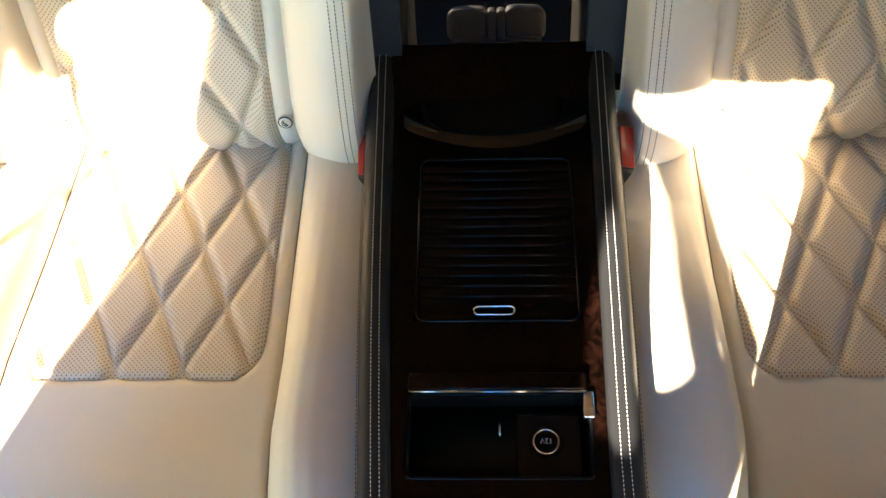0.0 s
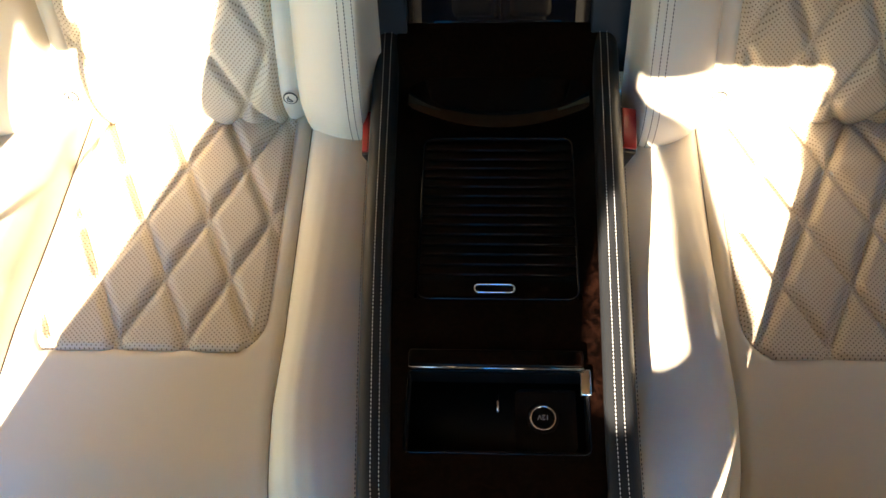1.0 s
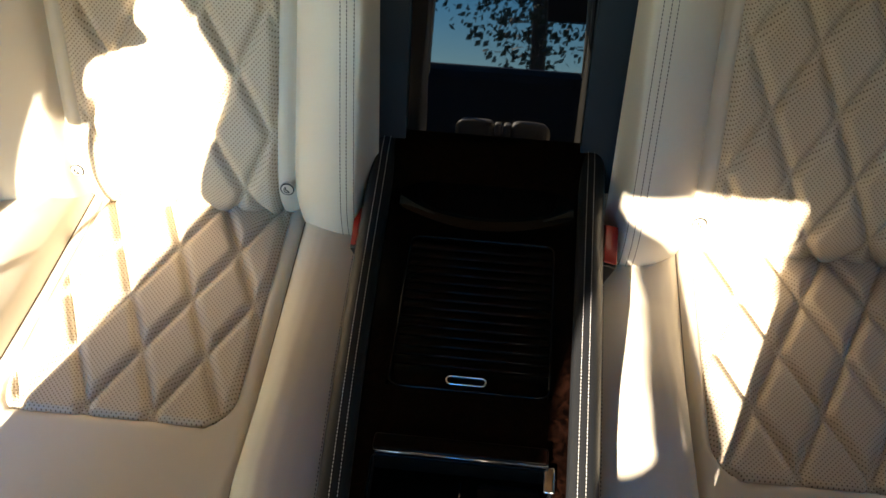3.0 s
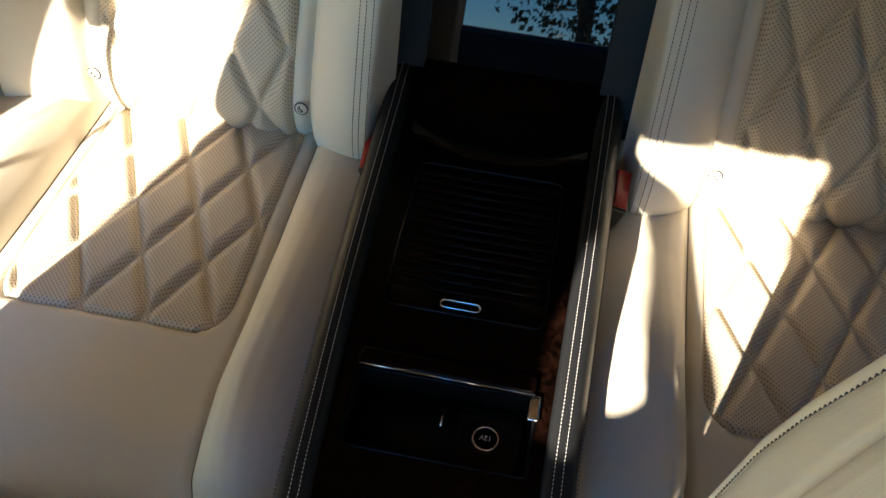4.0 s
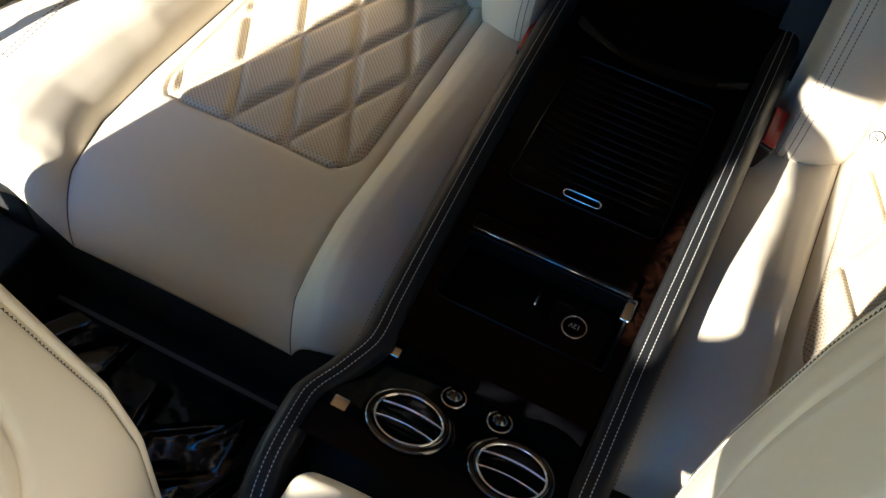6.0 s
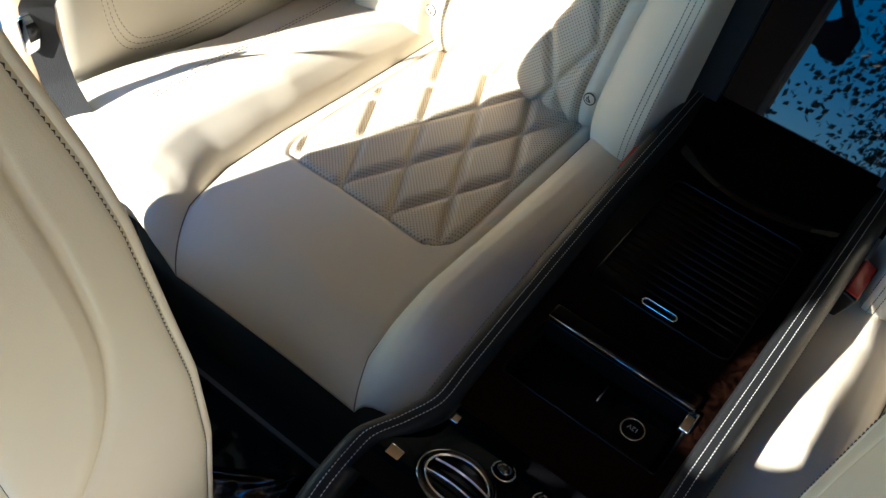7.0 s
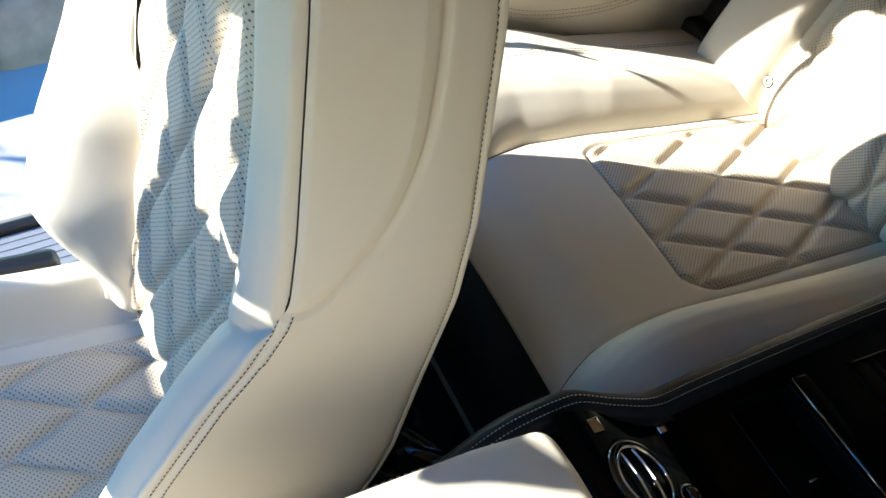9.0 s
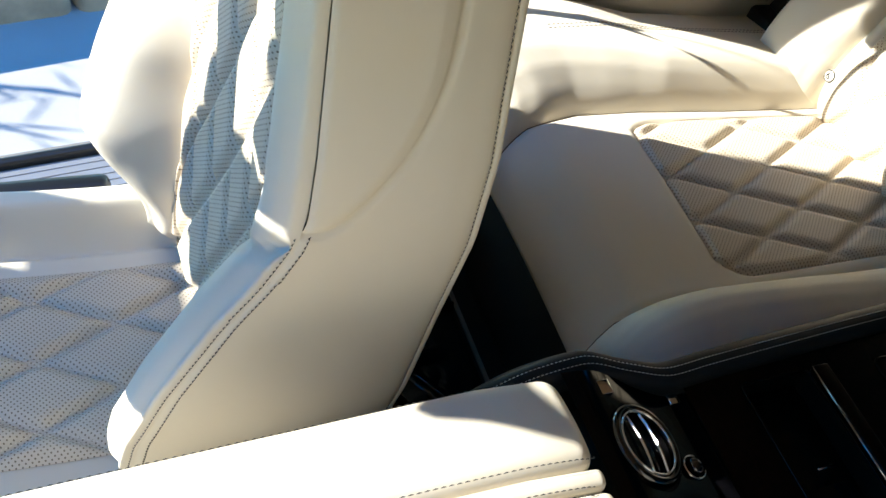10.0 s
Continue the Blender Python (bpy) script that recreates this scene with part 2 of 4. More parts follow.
def pillar(name, a, b, r, label, material=None):
    a, b = Vector(a), Vector(b)
    bm = bmesh.new()
    lo = [bm.verts.new(a + Vector(o)) for o in ((-r, -r, 0), (r, -r, 0), (r, r, 0), (-r, r, 0))]
    hi = [bm.verts.new(b + Vector(o)) for o in ((-r, -r, 0), (r, -r, 0), (r, r, 0), (-r, r, 0))]
    bm.faces.new(lo), bm.faces.new(hi)
    for k in range(4):
        bm.faces.new((lo[k], lo[(k + 1) % 4], hi[(k + 1) % 4], hi[k]))
    bmesh.ops.recalc_face_normals(bm, faces=bm.faces[:])
    bmesh.ops.bevel(bm, geom=bm.edges[:], offset=r * 0.4, segments=3, affect="EDGES")
    return tagged(part(name, bm, material or headliner), label, kind="structure")


pillar("trim_pillar_front_left", (-0.70, -1.08, 0.80), (-0.62, -0.20, 1.33), 0.035, "beige windscreen pillar")
pillar("trim_pillar_front_right", (0.72, -1.08, 0.80), (0.64, -0.20, 1.33), 0.035, "beige windscreen pillar")
pillar("trim_pillar_middle_right", (0.765, 0.52, 0.80), (0.66, 0.55, 1.35), 0.045, "beige door pillar")
pillar("trim_pillar_rear_right", (0.765, 1.30, 0.80), (0.62, 1.40, 1.35), 0.09, "beige rear pillar")
pillar("trim_pillar_rear_left", (-0.765, 1.30, 0.80), (-0.62, 1.40, 1.35), 0.09, "beige rear pillar")
pillar("trim_pillar_middle_left", (-0.79, 0.60, 0.0), (-0.70, 0.62, 1.36), 0.045, "cream door pillar", headliner)
# Unseen rails, added to lower the door openings against sky light.
slab("trim_added_rail_left", -0.71, -0.63, -0.20, 1.42, 1.235, 1.36, headliner, "unseen beige rail over the doors, added to cut sky light", 0.02)
slab("trim_added_rail_right", 0.65, 0.73, -0.20, 1.42, 1.235, 1.36, headliner, "unseen beige rail over the doors, added to cut sky light", 0.02)
# Unseen panes, added with a dark tint to hold back sky light.
slab("window_1", 0.700, 0.704, 0.56, 1.42, 0.84, 1.33, window_glass, "unseen side window, darkened to cut sky light")
slab("window_2", -0.704, -0.700, 0.66, 1.42, 0.80, 1.33, window_glass, "unseen side window, darkened to cut sky light")
slab("window_4", 0.700, 0.704, -0.85, 0.50, 0.84, 1.28, window_glass, "unseen side window, darkened to cut sky light")
slab("window_3", -0.62, 0.62, 1.455, 1.460, 0.98, 1.33, window_glass, "unseen rear window, darkened to cut sky light")


# ---- rear seats ----
Q_W, Q_H = 0.0725, 0.150      # a quilted diamond's width and height


def interp(x, xs, ys):
    return float(np.interp(x, xs, ys))


def rear_seat(side, cx):
    """A rear seat. d runs from its middle towards the door; side is -1 or 1."""
    seat = thing("car_seat", "cream leather rear seat with diamond-quilted perforated inserts", "car seat", "rear seats", (cx, 0.78, FLOOR_Z))

    def W(d, y, z):
        return Vector((side * d, y - 0.78, z - FLOOR_Z))

    seam_in = lambda y: interp(y, (0.52, 0.563, 0.65, 0.73, 1.1), (-0.157, -0.143, -0.137, -0.140, -0.140))
    seam_out = lambda y: interp(y, (0.52, 0.58, 0.65, 0.74, 0.87, 1.0, 1.1), (0.118, 0.146, 0.159, 0.157, 0.146, 0.138, 0.133))
    pan_in = lambda y: -0.122
    pan_out = lambda y: interp(y, (0.70, 0.75, 0.87, 1.0, 1.1), (0.134, 0.133, 0.128, 0.120, 0.117))
    PY0, PY1 = 0.711, 1.055

    def prof(v):
        """Along the cushion from the crease to under the front lip: y, and the drop."""
        s = v * 0.70
        if s < 0.455:
            return 1.06 - s, 0.0
        s -= 0.455
        R = 0.075
        if s < R * 1.5708:
            a = s / R
            return 0.605 - R * math.sin(a), -R * (1 - math.cos(a))
        s -= R * 1.5708
        return 0.530 + s * 0.95, -R - s * 0.2

    def top(d, y):
        a, b = seam_in(y), seam_out(y)
        z = 0.421
        if d < a:
            t = (a - d) / 0.085
            rise = (0.0, 0.016, 0.034, 0.047, 0.053, 0.053, 0.048, 0.040, 0.028) if side < 0 else (0.0, 0.024, 0.050, 0.067, 0.068, 0.062, 0.052, 0.040, 0.026)
            along = (0.75, 1.0, 1.0, 0.88, 0.66, 0.50, 0.42) if side < 0 else (0.75, 1.0, 1.0, 0.80, 0.42, 0.14, 0.06)
            z += interp(t, (0.0, 0.06, 0.15, 0.28, 0.42, 0.6, 0.8, 1.0, 1.25), rise) * interp(y, (0.52, 0.62, 0.72, 0.78, 0.85, 0.92, 1.0), along)
        elif d > b:
            z += interp((d - b) / interp(y, (0.58, 0.68, 0.78), (2.0, 1.6, 1.0)), (0.0, 0.004, 0.012, 0.024, 0.036, 0.048, 0.065, 0.09, 0.13, 0.18), (0.0, 0.009, 0.026, 0.046, 0.058, 0.063, 0.065, 0.061, 0.050, 0.036)) * interp(y, (0.55, 0.70, 0.85, 1.05), (1.0, 1.0, 0.85, 0.65))
        z -= (0.008 * bell(d - a, 0.005) + 0.008 * bell(d - b, 0.005)) * ease(0.535, 0.60, y)
        return z

    def cush(d, v):
        y, dz = prof(v)
        z = top(d, y) + dz
        if dz < 0:
            y += ease(0.0, 0.06, -dz) * (0.035 * ease(0.15, 0.30, d) + 0.012 * ease(-0.18, -0.24, d))
        return y, z

    def bounds(y):
        a, b = pan_in(y), pan_out(y)
        r = 0.045
        if y < PY0 + r:
            k = r - math.sqrt(max(r * r - (PY0 + r - y) ** 2, 0))
            a, b = a + k, b - k * 0.55
        return a, b

    def centre(u, v):
        y, _ = prof(v)
        d = seam_in(y) * (1 - u) + seam_out(y) * u
        y, z = cush(d, v)
        # the quilted insert lies in a shallow bed
        a, b = bounds(max(y, PY0))
        inside = ease(PY0 - 0.002, PY0 + 0.006, y) * ease(a - 0.003, a + 0.004, d) * (1 - ease(b - 0.004, b + 0.003, d))
        if v < 0.60:
            z -= 0.007 * inside
        # soft swell of the front apron
        z += 0.004 * math.sin(math.pi * u) * (1 - ease(0.70, 0.80, y))
        return W(d, y, z)

    part("seat_cushion", grid(centre, 110, 120), leather, seat, "smooth cream leather cushion")

    def inner(u, v):
        y, _ = prof(v)
        d = seam_in(y) * (1 - u) - 0.245 * u
        y, z = cush(d, v)
        return W(d, y, z)

    part("inner_bolster", grid(inner, 30, 110), leather, seat)

    def outer(u, v):
        y, _ = prof(v)
        d = seam_out(y) * (1 - u) + (0.30 + 0.035 * (1 - ease(0.60, 0.74, y))) * u
        y, z = cush(d, v)
        y -= 0.045 * ease(0.17, 0.25, d) * (1 - ease(0.59, 0.72, y))      # it reaches further forward beside the door
        return W(d, y, z)

    part("outer_bolster", grid(outer, 36, 110), leather, seat)

    # Dark tubes stand in for the shade deep in the cushion's grooves.
    for f, e in ((seam_in, -1), (seam_out, 1)):
        line = []
        for j in range(121):
            v = 0.02 + 0.80 * j / 120
            y0, _ = prof(v)
            d = f(y0)
            y, z = cush(d, v)
            line.append(W(d, y, z + 0.0007))
        part("seam", tube(line, 0.0008, sides=6), thread_and_seam_shade, seat)
    bm = bmesh.new()
    for d in (0.247, 0.253):
        line = []
        for j in range(140):
            y, z = cush(d, 0.07 + 0.55 * j / 139)
            line.append(W(d, y, z + 0.0006))
        stitches(line, 0.005, 0.0015, 0.0006, bm)
    tagged(part("stitching", bm, thread_and_seam_shade, seat), kind="stuff")
    # Another dark tube, painting the shade in the gap around the insert.
    part("seam", tube([W(d, y, 0.4185) for d, y in [(-0.123, 1.02)] + [(-0.123, 1.02 - 0.264 * k / 20) for k in range(1, 21)]
                       + [(-0.123 + 0.045 * (1 - math.cos(radians(a))), 0.756 - 0.046 * math.sin(radians(a))) for a in range(10, 91, 10)]
                       + [(-0.06 + 0.17 * k / 10, 0.7095) for k in range(11)]
                       + [(0.11 + 0.026 * math.sin(radians(a)), 0.7555 - 0.046 * math.cos(radians(a))) for a in range(10, 91, 10)]
                       + [(pan_out(0.756 + 0.26 * k / 20) + 0.001, 0.756 + 0.26 * k / 20) for k in range(21)]], 0.0007, sides=6), thread_and_seam_shade, seat)

    # quilted insert of the cushion
    def insert_z(d, y):
        a, b = bounds(y)
        edge = min(d - a, b - d, (y - PY0) * 1.2)
        roll = 1 - (1 - min(max(edge, 0) / 0.012, 1)) ** 2
        u, w = d / Q_W + (y - 0.80) / Q_H, d / Q_W - (y - 0.80) / Q_H
        return 0.4145 + 0.0045 * roll + 0.0075 * quilt(u, w) * roll

    def insert(u, v):
        y = PY0 + (PY1 - PY0) * v ** 1.15
        a, b = bounds(y)
        d = a + (b - a) * u
        return W(d, y, insert_z(d, y))

    panel = part("quilted_panel", grid(insert, 150, 200), leather_perf_flat, seat, "diamond-quilted perforated cream leather")
    bm = bmesh.new()
    for fam in (1, -1):
        for k in range(-5, 7):
            for off in (-0.040, 0.040):
                line = []
                for j in range(241):
                    y = PY0 + 0.006 + (1.03 - PY0 - 0.006) * j / 240
                    d = Q_W * (k + off - fam * (y - 0.80) / Q_H)
                    a, b = bounds(y)
                    if a + 0.004 < d < b - 0.004:
                        line.append(W(d, y, insert_z(d, y) + 0.0004))
                if len(line) > 8:
                    stitches(line, 0.0030, 0.0013, 0.0006, bm)
    tagged(part("stitching", bm, thread_beige, panel), kind="stuff")

    # backrest: its profile from the crease upwards
    BP = smooth_line([(0, 1.050, 0.395), (0, 1.022, 0.420), (0, 1.012, 0.455), (0, 1.016, 0.49), (0, 1.043, 0.56), (0, 1.09, 0.67),
                      (0, 1.15, 0.81), (0, 1.19, 0.92), (0, 1.235, 0.945)], 10)
    acc = [0.0]
    for p, q in zip(BP, BP[1:]):
        acc.append(acc[-1] + (q - p).length)
    L = acc[-1]

    def bprof(s):
        y = interp(s, acc, [p.y for p in BP])
        z = interp(s, acc, [p.z for p in BP])
        y2, z2 = interp(s + 0.004, acc, [p.y for p in BP]), interp(s + 0.004, acc, [p.z for p in BP])
        y1, z1 = interp(s - 0.004, acc, [p.y for p in BP]), interp(s - 0.004, acc, [p.z for p in BP])
        t = Vector((0, y2 - y1, z2 - z1)).normalized()
        return y, z, Vector((0, -t.z, t.y))

    b_in = lambda s: -0.132 - 0.010 * ease(0.0, 0.4, s)
    b_out = lambda s: 0.138 + 0.012 * ease(0.0, 0.4, s)
    p_in = lambda s: -0.112 - 0.012 * ease(0.0, 0.4, s)
    p_out = lambda s: 0.118 + 0.014 * ease(0.0, 0.4, s)

    def back(d, s, lift=0.0):
        y, z, n = bprof(s)
        a, b = b_in(s), b_out(s)
        h = lift
        if d < a:
            t = (a - d) / 0.08
            h += 0.040 * math.sin(min(t, 1.25) * math.pi * 0.62) ** 0.75 - 0.05 * ease(0.98, 1.2, t)
        elif d > b:
            t = (d - b) / 0.105
            h += 0.055 * math.sin(min(t, 1.25) * math.pi * 0.62) ** 0.75 - 0.09 * ease(0.80, 1.15, t)
        h -= 0.006 * bell(d - a, 0.005) + 0.006 * bell(d - b, 0.005)
        q = Vector((0, y, z)) + n * h
        return W(d, q.y, q.z)

    def bcentre(u, v):
        s = v * L
        d = b_in(s) * (1 - u) + b_out(s) * u
        inside = ease(p_in(s) - 0.003, p_in(s) + 0.003, d) * (1 - ease(p_out(s) - 0.003, p_out(s) + 0.003, d))
        return back(d, s, -0.006 * inside)

    part("backrest", grid(bcentre, 90, 70), leather, seat)
    part("backrest_bolster", grid(lambda u, v: back(b_in(v * L) * (1 - u) - 0.232 * u, v * L), 36, 70), leather, seat)
    part("backrest_bolster", grid(lambda u, v: back(b_out(v * L) * (1 - u) + 0.262 * u, v * L), 36, 70), leather, seat)

    S0 = 0.085

    def bins_h(d, s):
        edge = min(d - p_in(s), p_out(s) - d)
        roll = 1 - (1 - min(max(edge, 0) / 0.012, 1)) ** 2
        u, w = d / Q_W + (s - S0) / Q_H, d / Q_W - (s - S0) / Q_H
        return -0.005 + 0.0045 * roll + 0.0075 * quilt(u, w) * roll

    def binsert(u, v):
        s = 0.012 + v * (L - 0.05)
        d = p_in(s) * (1 - u) + p_out(s) * u
        return back(d, s, bins_h(d, s))

    bpanel = part("quilted_panel", grid(binsert, 130, 240), leather_perf_up, seat, "diamond-quilted perforated cream leather")
    bm = bmesh.new()
    for fam in (1, -1):
        for k in range(-7, 9):
            for off in (-0.040, 0.040):
                line = []
                for j in range(241):
                    s = 0.02 + 0.34 * j / 240
                    d = Q_W * (k + off - fam * (s - S0) / Q_H)
                    if p_in(s) + 0.004 < d < p_out(s) - 0.004:
                        line.append(back(d, s, bins_h(d, s) + 0.0004))
                if len(line) > 8:
                    stitches(line, 0.0030, 0.0013, 0.0006, bm)
    tagged(part("stitching", bm, thread_beige, bpanel), kind="stuff")
    bm = bmesh.new()
    for d in (-0.197, -0.204, -0.212):
        stitches([back(d, 0.03 + 0.4 * j / 120, 0.0006) for j in range(121)], 0.0034, 0.0008, 0.00055, bm)
    tagged(part("stitching", bm, thread_black, seat, "dark stitch lines"), kind="stuff")

    # child-seat anchor buttons in the strip between insert and bolster
    for d in ((b_in(0.075) + p_in(0.075)) / 2 - 0.002, (b_out(0.075) + p_out(0.075)) / 2 + 0.006):
        c = back(d, 0.094, 0.0035)
        n = bprof(0.094)[2]
        a = Vector((1, 0, 0))
        t = n.cross(a)
        ring = [c + 0.0078 * (math.cos(w) * a + math.sin(w) * t) for w in [2 * math.pi * k / 28 for k in range(28)]]
        btn = bmesh.new()
        cen = btn.verts.new(c + n * 0.0016)
        r1 = [btn.verts.new(c + n * 0.0012 + 0.0068 * (math.cos(2 * math.pi * k / 28) * a + math.sin(2 * math.pi * k / 28) * t)) for k in range(28)]
        r2 = [btn.verts.new(c - n * 0.004 + 0.0088 * (math.cos(2 * math.pi * k / 28) * a + math.sin(2 * math.pi * k / 28) * t)) for k in range(28)]
        for k in range(28):
            btn.faces.new((cen, r1[k], r1[(k + 1) % 28]))
            btn.faces.new((r1[k], r2[k], r2[(k + 1) % 28], r1[(k + 1) % 28]))
        ob = part("anchor_button", btn, leather, seat, "round cream button with a dark printed symbol")
        part("ring", tube(ring, 0.0009, True), thread_black, ob)
        mark = bmesh.new()
        tube([c + n * 0.002 + a * x + t * y for x, y in ((-0.002, 0.004), (-0.0015, 0.0), (0.0008, -0.001), (0.0025, -0.0035))], 0.0008, sides=6, bm=mark)
        tube([c + n * 0.002 + a * x + t * y for x, y in ((-0.0035, 0.002), (-0.0035, -0.0025), (0.001, -0.004))], 0.0006, sides=6, bm=mark)
        part("symbol", mark, thread_black, ob)
    part("seat_base", box(-0.25 if side > 0 else -0.30, 0.30 if side > 0 else 0.25, -0.182, 0.25, 0.0, 0.285, 0.01), carpet, seat, "black carpeted seat base")
    return seat


rear_seat(-1, -0.361)
rear_seat(1, 0.378)


# ---- rear centre console ----
CX = 0.004                    # the console's middle
WOOD_Z = 0.498
console = thing("centre_console", "dark burl-wood rear centre console with black leather edges", "console", at=(CX, 0.75, FLOOR_Z))


def C(x, y, z):
    return Vector((x - CX, y - 0.75, z - FLOOR_Z))


def con(name, bm, material, label="", parent=None, smooth=True):
    bm.transform(Matrix.Translation((-CX, -0.75, -FLOOR_Z)))
    return part(name, bm, material, parent or console, label, smooth)


def flowing(x, xs, ys):
    """Interpolation without kinks."""
    i = min(max(int(np.searchsorted(xs, x)) - 1, 0), len(xs) - 2)
    slope = [(b - a) / (q - p) for a, b, p, q in zip(ys, ys[1:], xs, xs[1:])]
    tan = [slope[0]] + [0.0 if a * b <= 0 else 2 * a * b / (a + b) for a, b in zip(slope, slope[1:])] + [slope[-1]]
    h = xs[i + 1] - xs[i]
    t = min(max((x - xs[i]) / h, 0.0), 1.0)
    return ((2 * t ** 3 - 3 * t * t + 1) * ys[i] + (t ** 3 - 2 * t * t + t) * h * tan[i]
            + (3 * t * t - 2 * t ** 3) * ys[i + 1] + (t ** 3 - t * t) * h * tan[i + 1])


def pad_x(y):
    """Half the distance between the pads' middles: the sides flare out towards the front."""
    return flowing(y, (0.10, 0.30, 0.40, 0.44, 0.48, 0.52, 0.56, 0.8, 1.05), (0.091, 0.114, 0.128, 0.128, 0.114, 0.1035, 0.1065, 0.119, 0.126))


def pad_z(y):
    return flowing(y, (0.10, 0.30, 0.38, 0.44, 0.53, 1.0, 1.1), (0.38, 0.465, 0.500, 0.512, 0.507, 0.510, 0.515))


for s in (-1, 1):
    ys = [0.10 + 0.98 * j / 180 for j in range(181)]
    sec = smooth_line([(-0.0125, -0.022, 0), (-0.0125, -0.006, 0), (-0.007, 0.001, 0), (0.004, 0.002, 0), (0.013, -0.003, 0),
                       (0.018, -0.016, 0), (0.020, -0.05, 0), (0.022, -0.20, 0)], 5)
    flare = (lambda y: pad_x(y)) if s < 0 else (lambda y: interp(y, (0.1, 0.3, 0.5, 0.6, 0.7, 0.8, 1.05), (0.085, 0.107, 0.109, 0.109, 0.111, 0.113, 0.118)))

    def pad(u, v, s=s, flare=flare):
        y = 0.10 + 0.98 * v
        k = sec[round(u * (len(sec) - 1))]
        return (CX + s * (flare(y) + k.x), y, pad_z(y) + k.y)
    p = con("padded_edge", grid(pad, len(sec) - 1, 180), black_leather, "black leather edge with twin white stitching")
    for off, dz in ((-0.0038, 0.0026), (0.0038, 0.0026)):
        st = stitches([(CX + s * (flare(y) + off), y, pad_z(y) + dz) for y in ys], 0.0026, 0.0013, 0.00042)
        tagged(con("stitching", st, thread_white, "white stitching", p), kind="stuff")
    st = stitches([(CX + s * (flare(y) + 0.0195), y, pad_z(y) - 0.018) for y in ys], 0.0030, 0.0013, 0.0005)
    tagged(con("stitching", st, thread_black, "", p), kind="stuff")


def wood_top(u, v):
    y = 0.53 + 0.57 * v
    x = CX + (u * 2 - 1) * (pad_x(y) - 0.010)
    z = WOOD_Z + 0.020 * ease(0.97, 1.10, y) ** 1.3
    return (x, y, z)


def hole_top():
    """The wooden top, with the openings for the shutter and the tray."""
    bm = grid(wood_top, 60, 114)
    gone = []
    for f in bm.faces:
        c = f.calc_center_median()
        if (CX - 0.080 < c.x < CX + 0.080 and 0.742 < c.y < 0.932) or (CX - 0.083 < c.x < CX + 0.083 and 0.586 < c.y < 0.664):
            gone.append(f)
    bmesh.ops.delete(bm, geom=gone, context="FACES")
    return bm


con("top", hole_top(), wood, "polished dark burl walnut veneer")

con("rear_lid", grid(lambda u, v: (CX + (u * 2 - 1) * 0.100, (0.948 + 0.030 * (u * 2 - 1) ** 2) * (1 - v) + 1.092 * v,
                                   WOOD_Z + 0.0015 + 0.0025 * math.sin(min(v * 8, 1) * math.pi / 2) - 0.002 * (u * 2 - 1) ** 6 + 0.018 * ease(0.80, 1.0, v)), 30, 24), gloss_lid, "polished black rear lid")
# roller shutter over the cup holders
frame_bm = bmesh.new()
tube([(CX + x, y, WOOD_Z + 0.0005) for x, y in rounded(-0.079, 0.079, 0.740, 0.934, 0.010)], 0.0016, True, 6, frame_bm)
con("shutter_frame", frame_bm, black_gloss, "thin gloss black frame")
con("shutter_bed", box(CX - 0.085, CX + 0.085, 0.735, 0.938, WOOD_Z - 0.014, WOOD_Z - 0.007), wood)
for k in range(14):
    y = 0.7725 + k * 0.0117
    ob = con("slat", box(CX - 0.0785, CX + 0.0785, y - 0.0055, y + 0.0055, WOOD_Z - 0.008, WOOD_Z - 0.0012, 0.0022, 2), wood)
con("shutter_front", box(CX - 0.0785, CX + 0.0785, 0.741, 0.7665, WOOD_Z - 0.008, WOOD_Z - 0.0008, 0.002, 2), wood)
pull = rounded(CX - 0.0225, CX + 0.0165, 0.7465, 0.7555, 0.0044)
con("pull", prism(pull, WOOD_Z - 0.001, WOOD_Z + 0.0004), black_gloss, "recessed pull", smooth=False)
con("pull_rim", tube([(x, y, WOOD_Z + 0.001) for x, y in pull], 0.0009, True, 8), chrome, "bright chrome rim")

# tray with socket, and its raised lid
tray = con("tray", box(CX - 0.083, CX + 0.083, 0.586, 0.664, WOOD_Z - 0.03, WOOD_Z - 0.023), black_matte, "black tray floor")
rim = bmesh.new()
tube([(CX + x, y, WOOD_Z + 0.0006) for x, y in rounded(-0.0835, 0.0835, 0.5855, 0.6645, 0.006)], 0.0011, True, 6, rim)
con("tray_rim", rim, black_gloss)
wall = bmesh.new()
for a in ((-0.0835, -0.0815, 0.586, 0.664), (0.0815, 0.0835, 0.586, 0.664), (-0.0815, 0.0815, 0.586, 0.588), (-0.0815, 0.0815, 0.662, 0.664)):
    box(CX + a[0], CX + a[1], a[2], a[3], WOOD_Z - 0.026, WOOD_Z, 0, 1, wall)
con("tray_wall", wall, black_matte, smooth=False)
con("lid", box(CX - 0.083, CX + 0.080, 0.6655, 0.683, WOOD_Z - 0.002, WOOD_Z + 0.009, 0.003), wood, "raised burl-wood lid edge")
con("lid_edge", tube([(CX - 0.082, 0.6645, WOOD_Z + 0.007), (CX + 0.080, 0.6645, WOOD_Z + 0.007)], 0.0013, False, 8), dark_chrome, "thin dark chrome edge")
con("hinge", box(CX + 0.076, CX + 0.0865, 0.640, 0.666, WOOD_Z - 0.004, WOOD_Z + 0.005, 0.002), chrome, "bright metal hinge")
con("socket_cover", prism(rounded(CX + 0.017, CX + 0.074, 0.594, 0.6555, 0.005), WOOD_Z - 0.023, WOOD_Z - 0.0215, 0.0006), black_gloss, smooth=False)
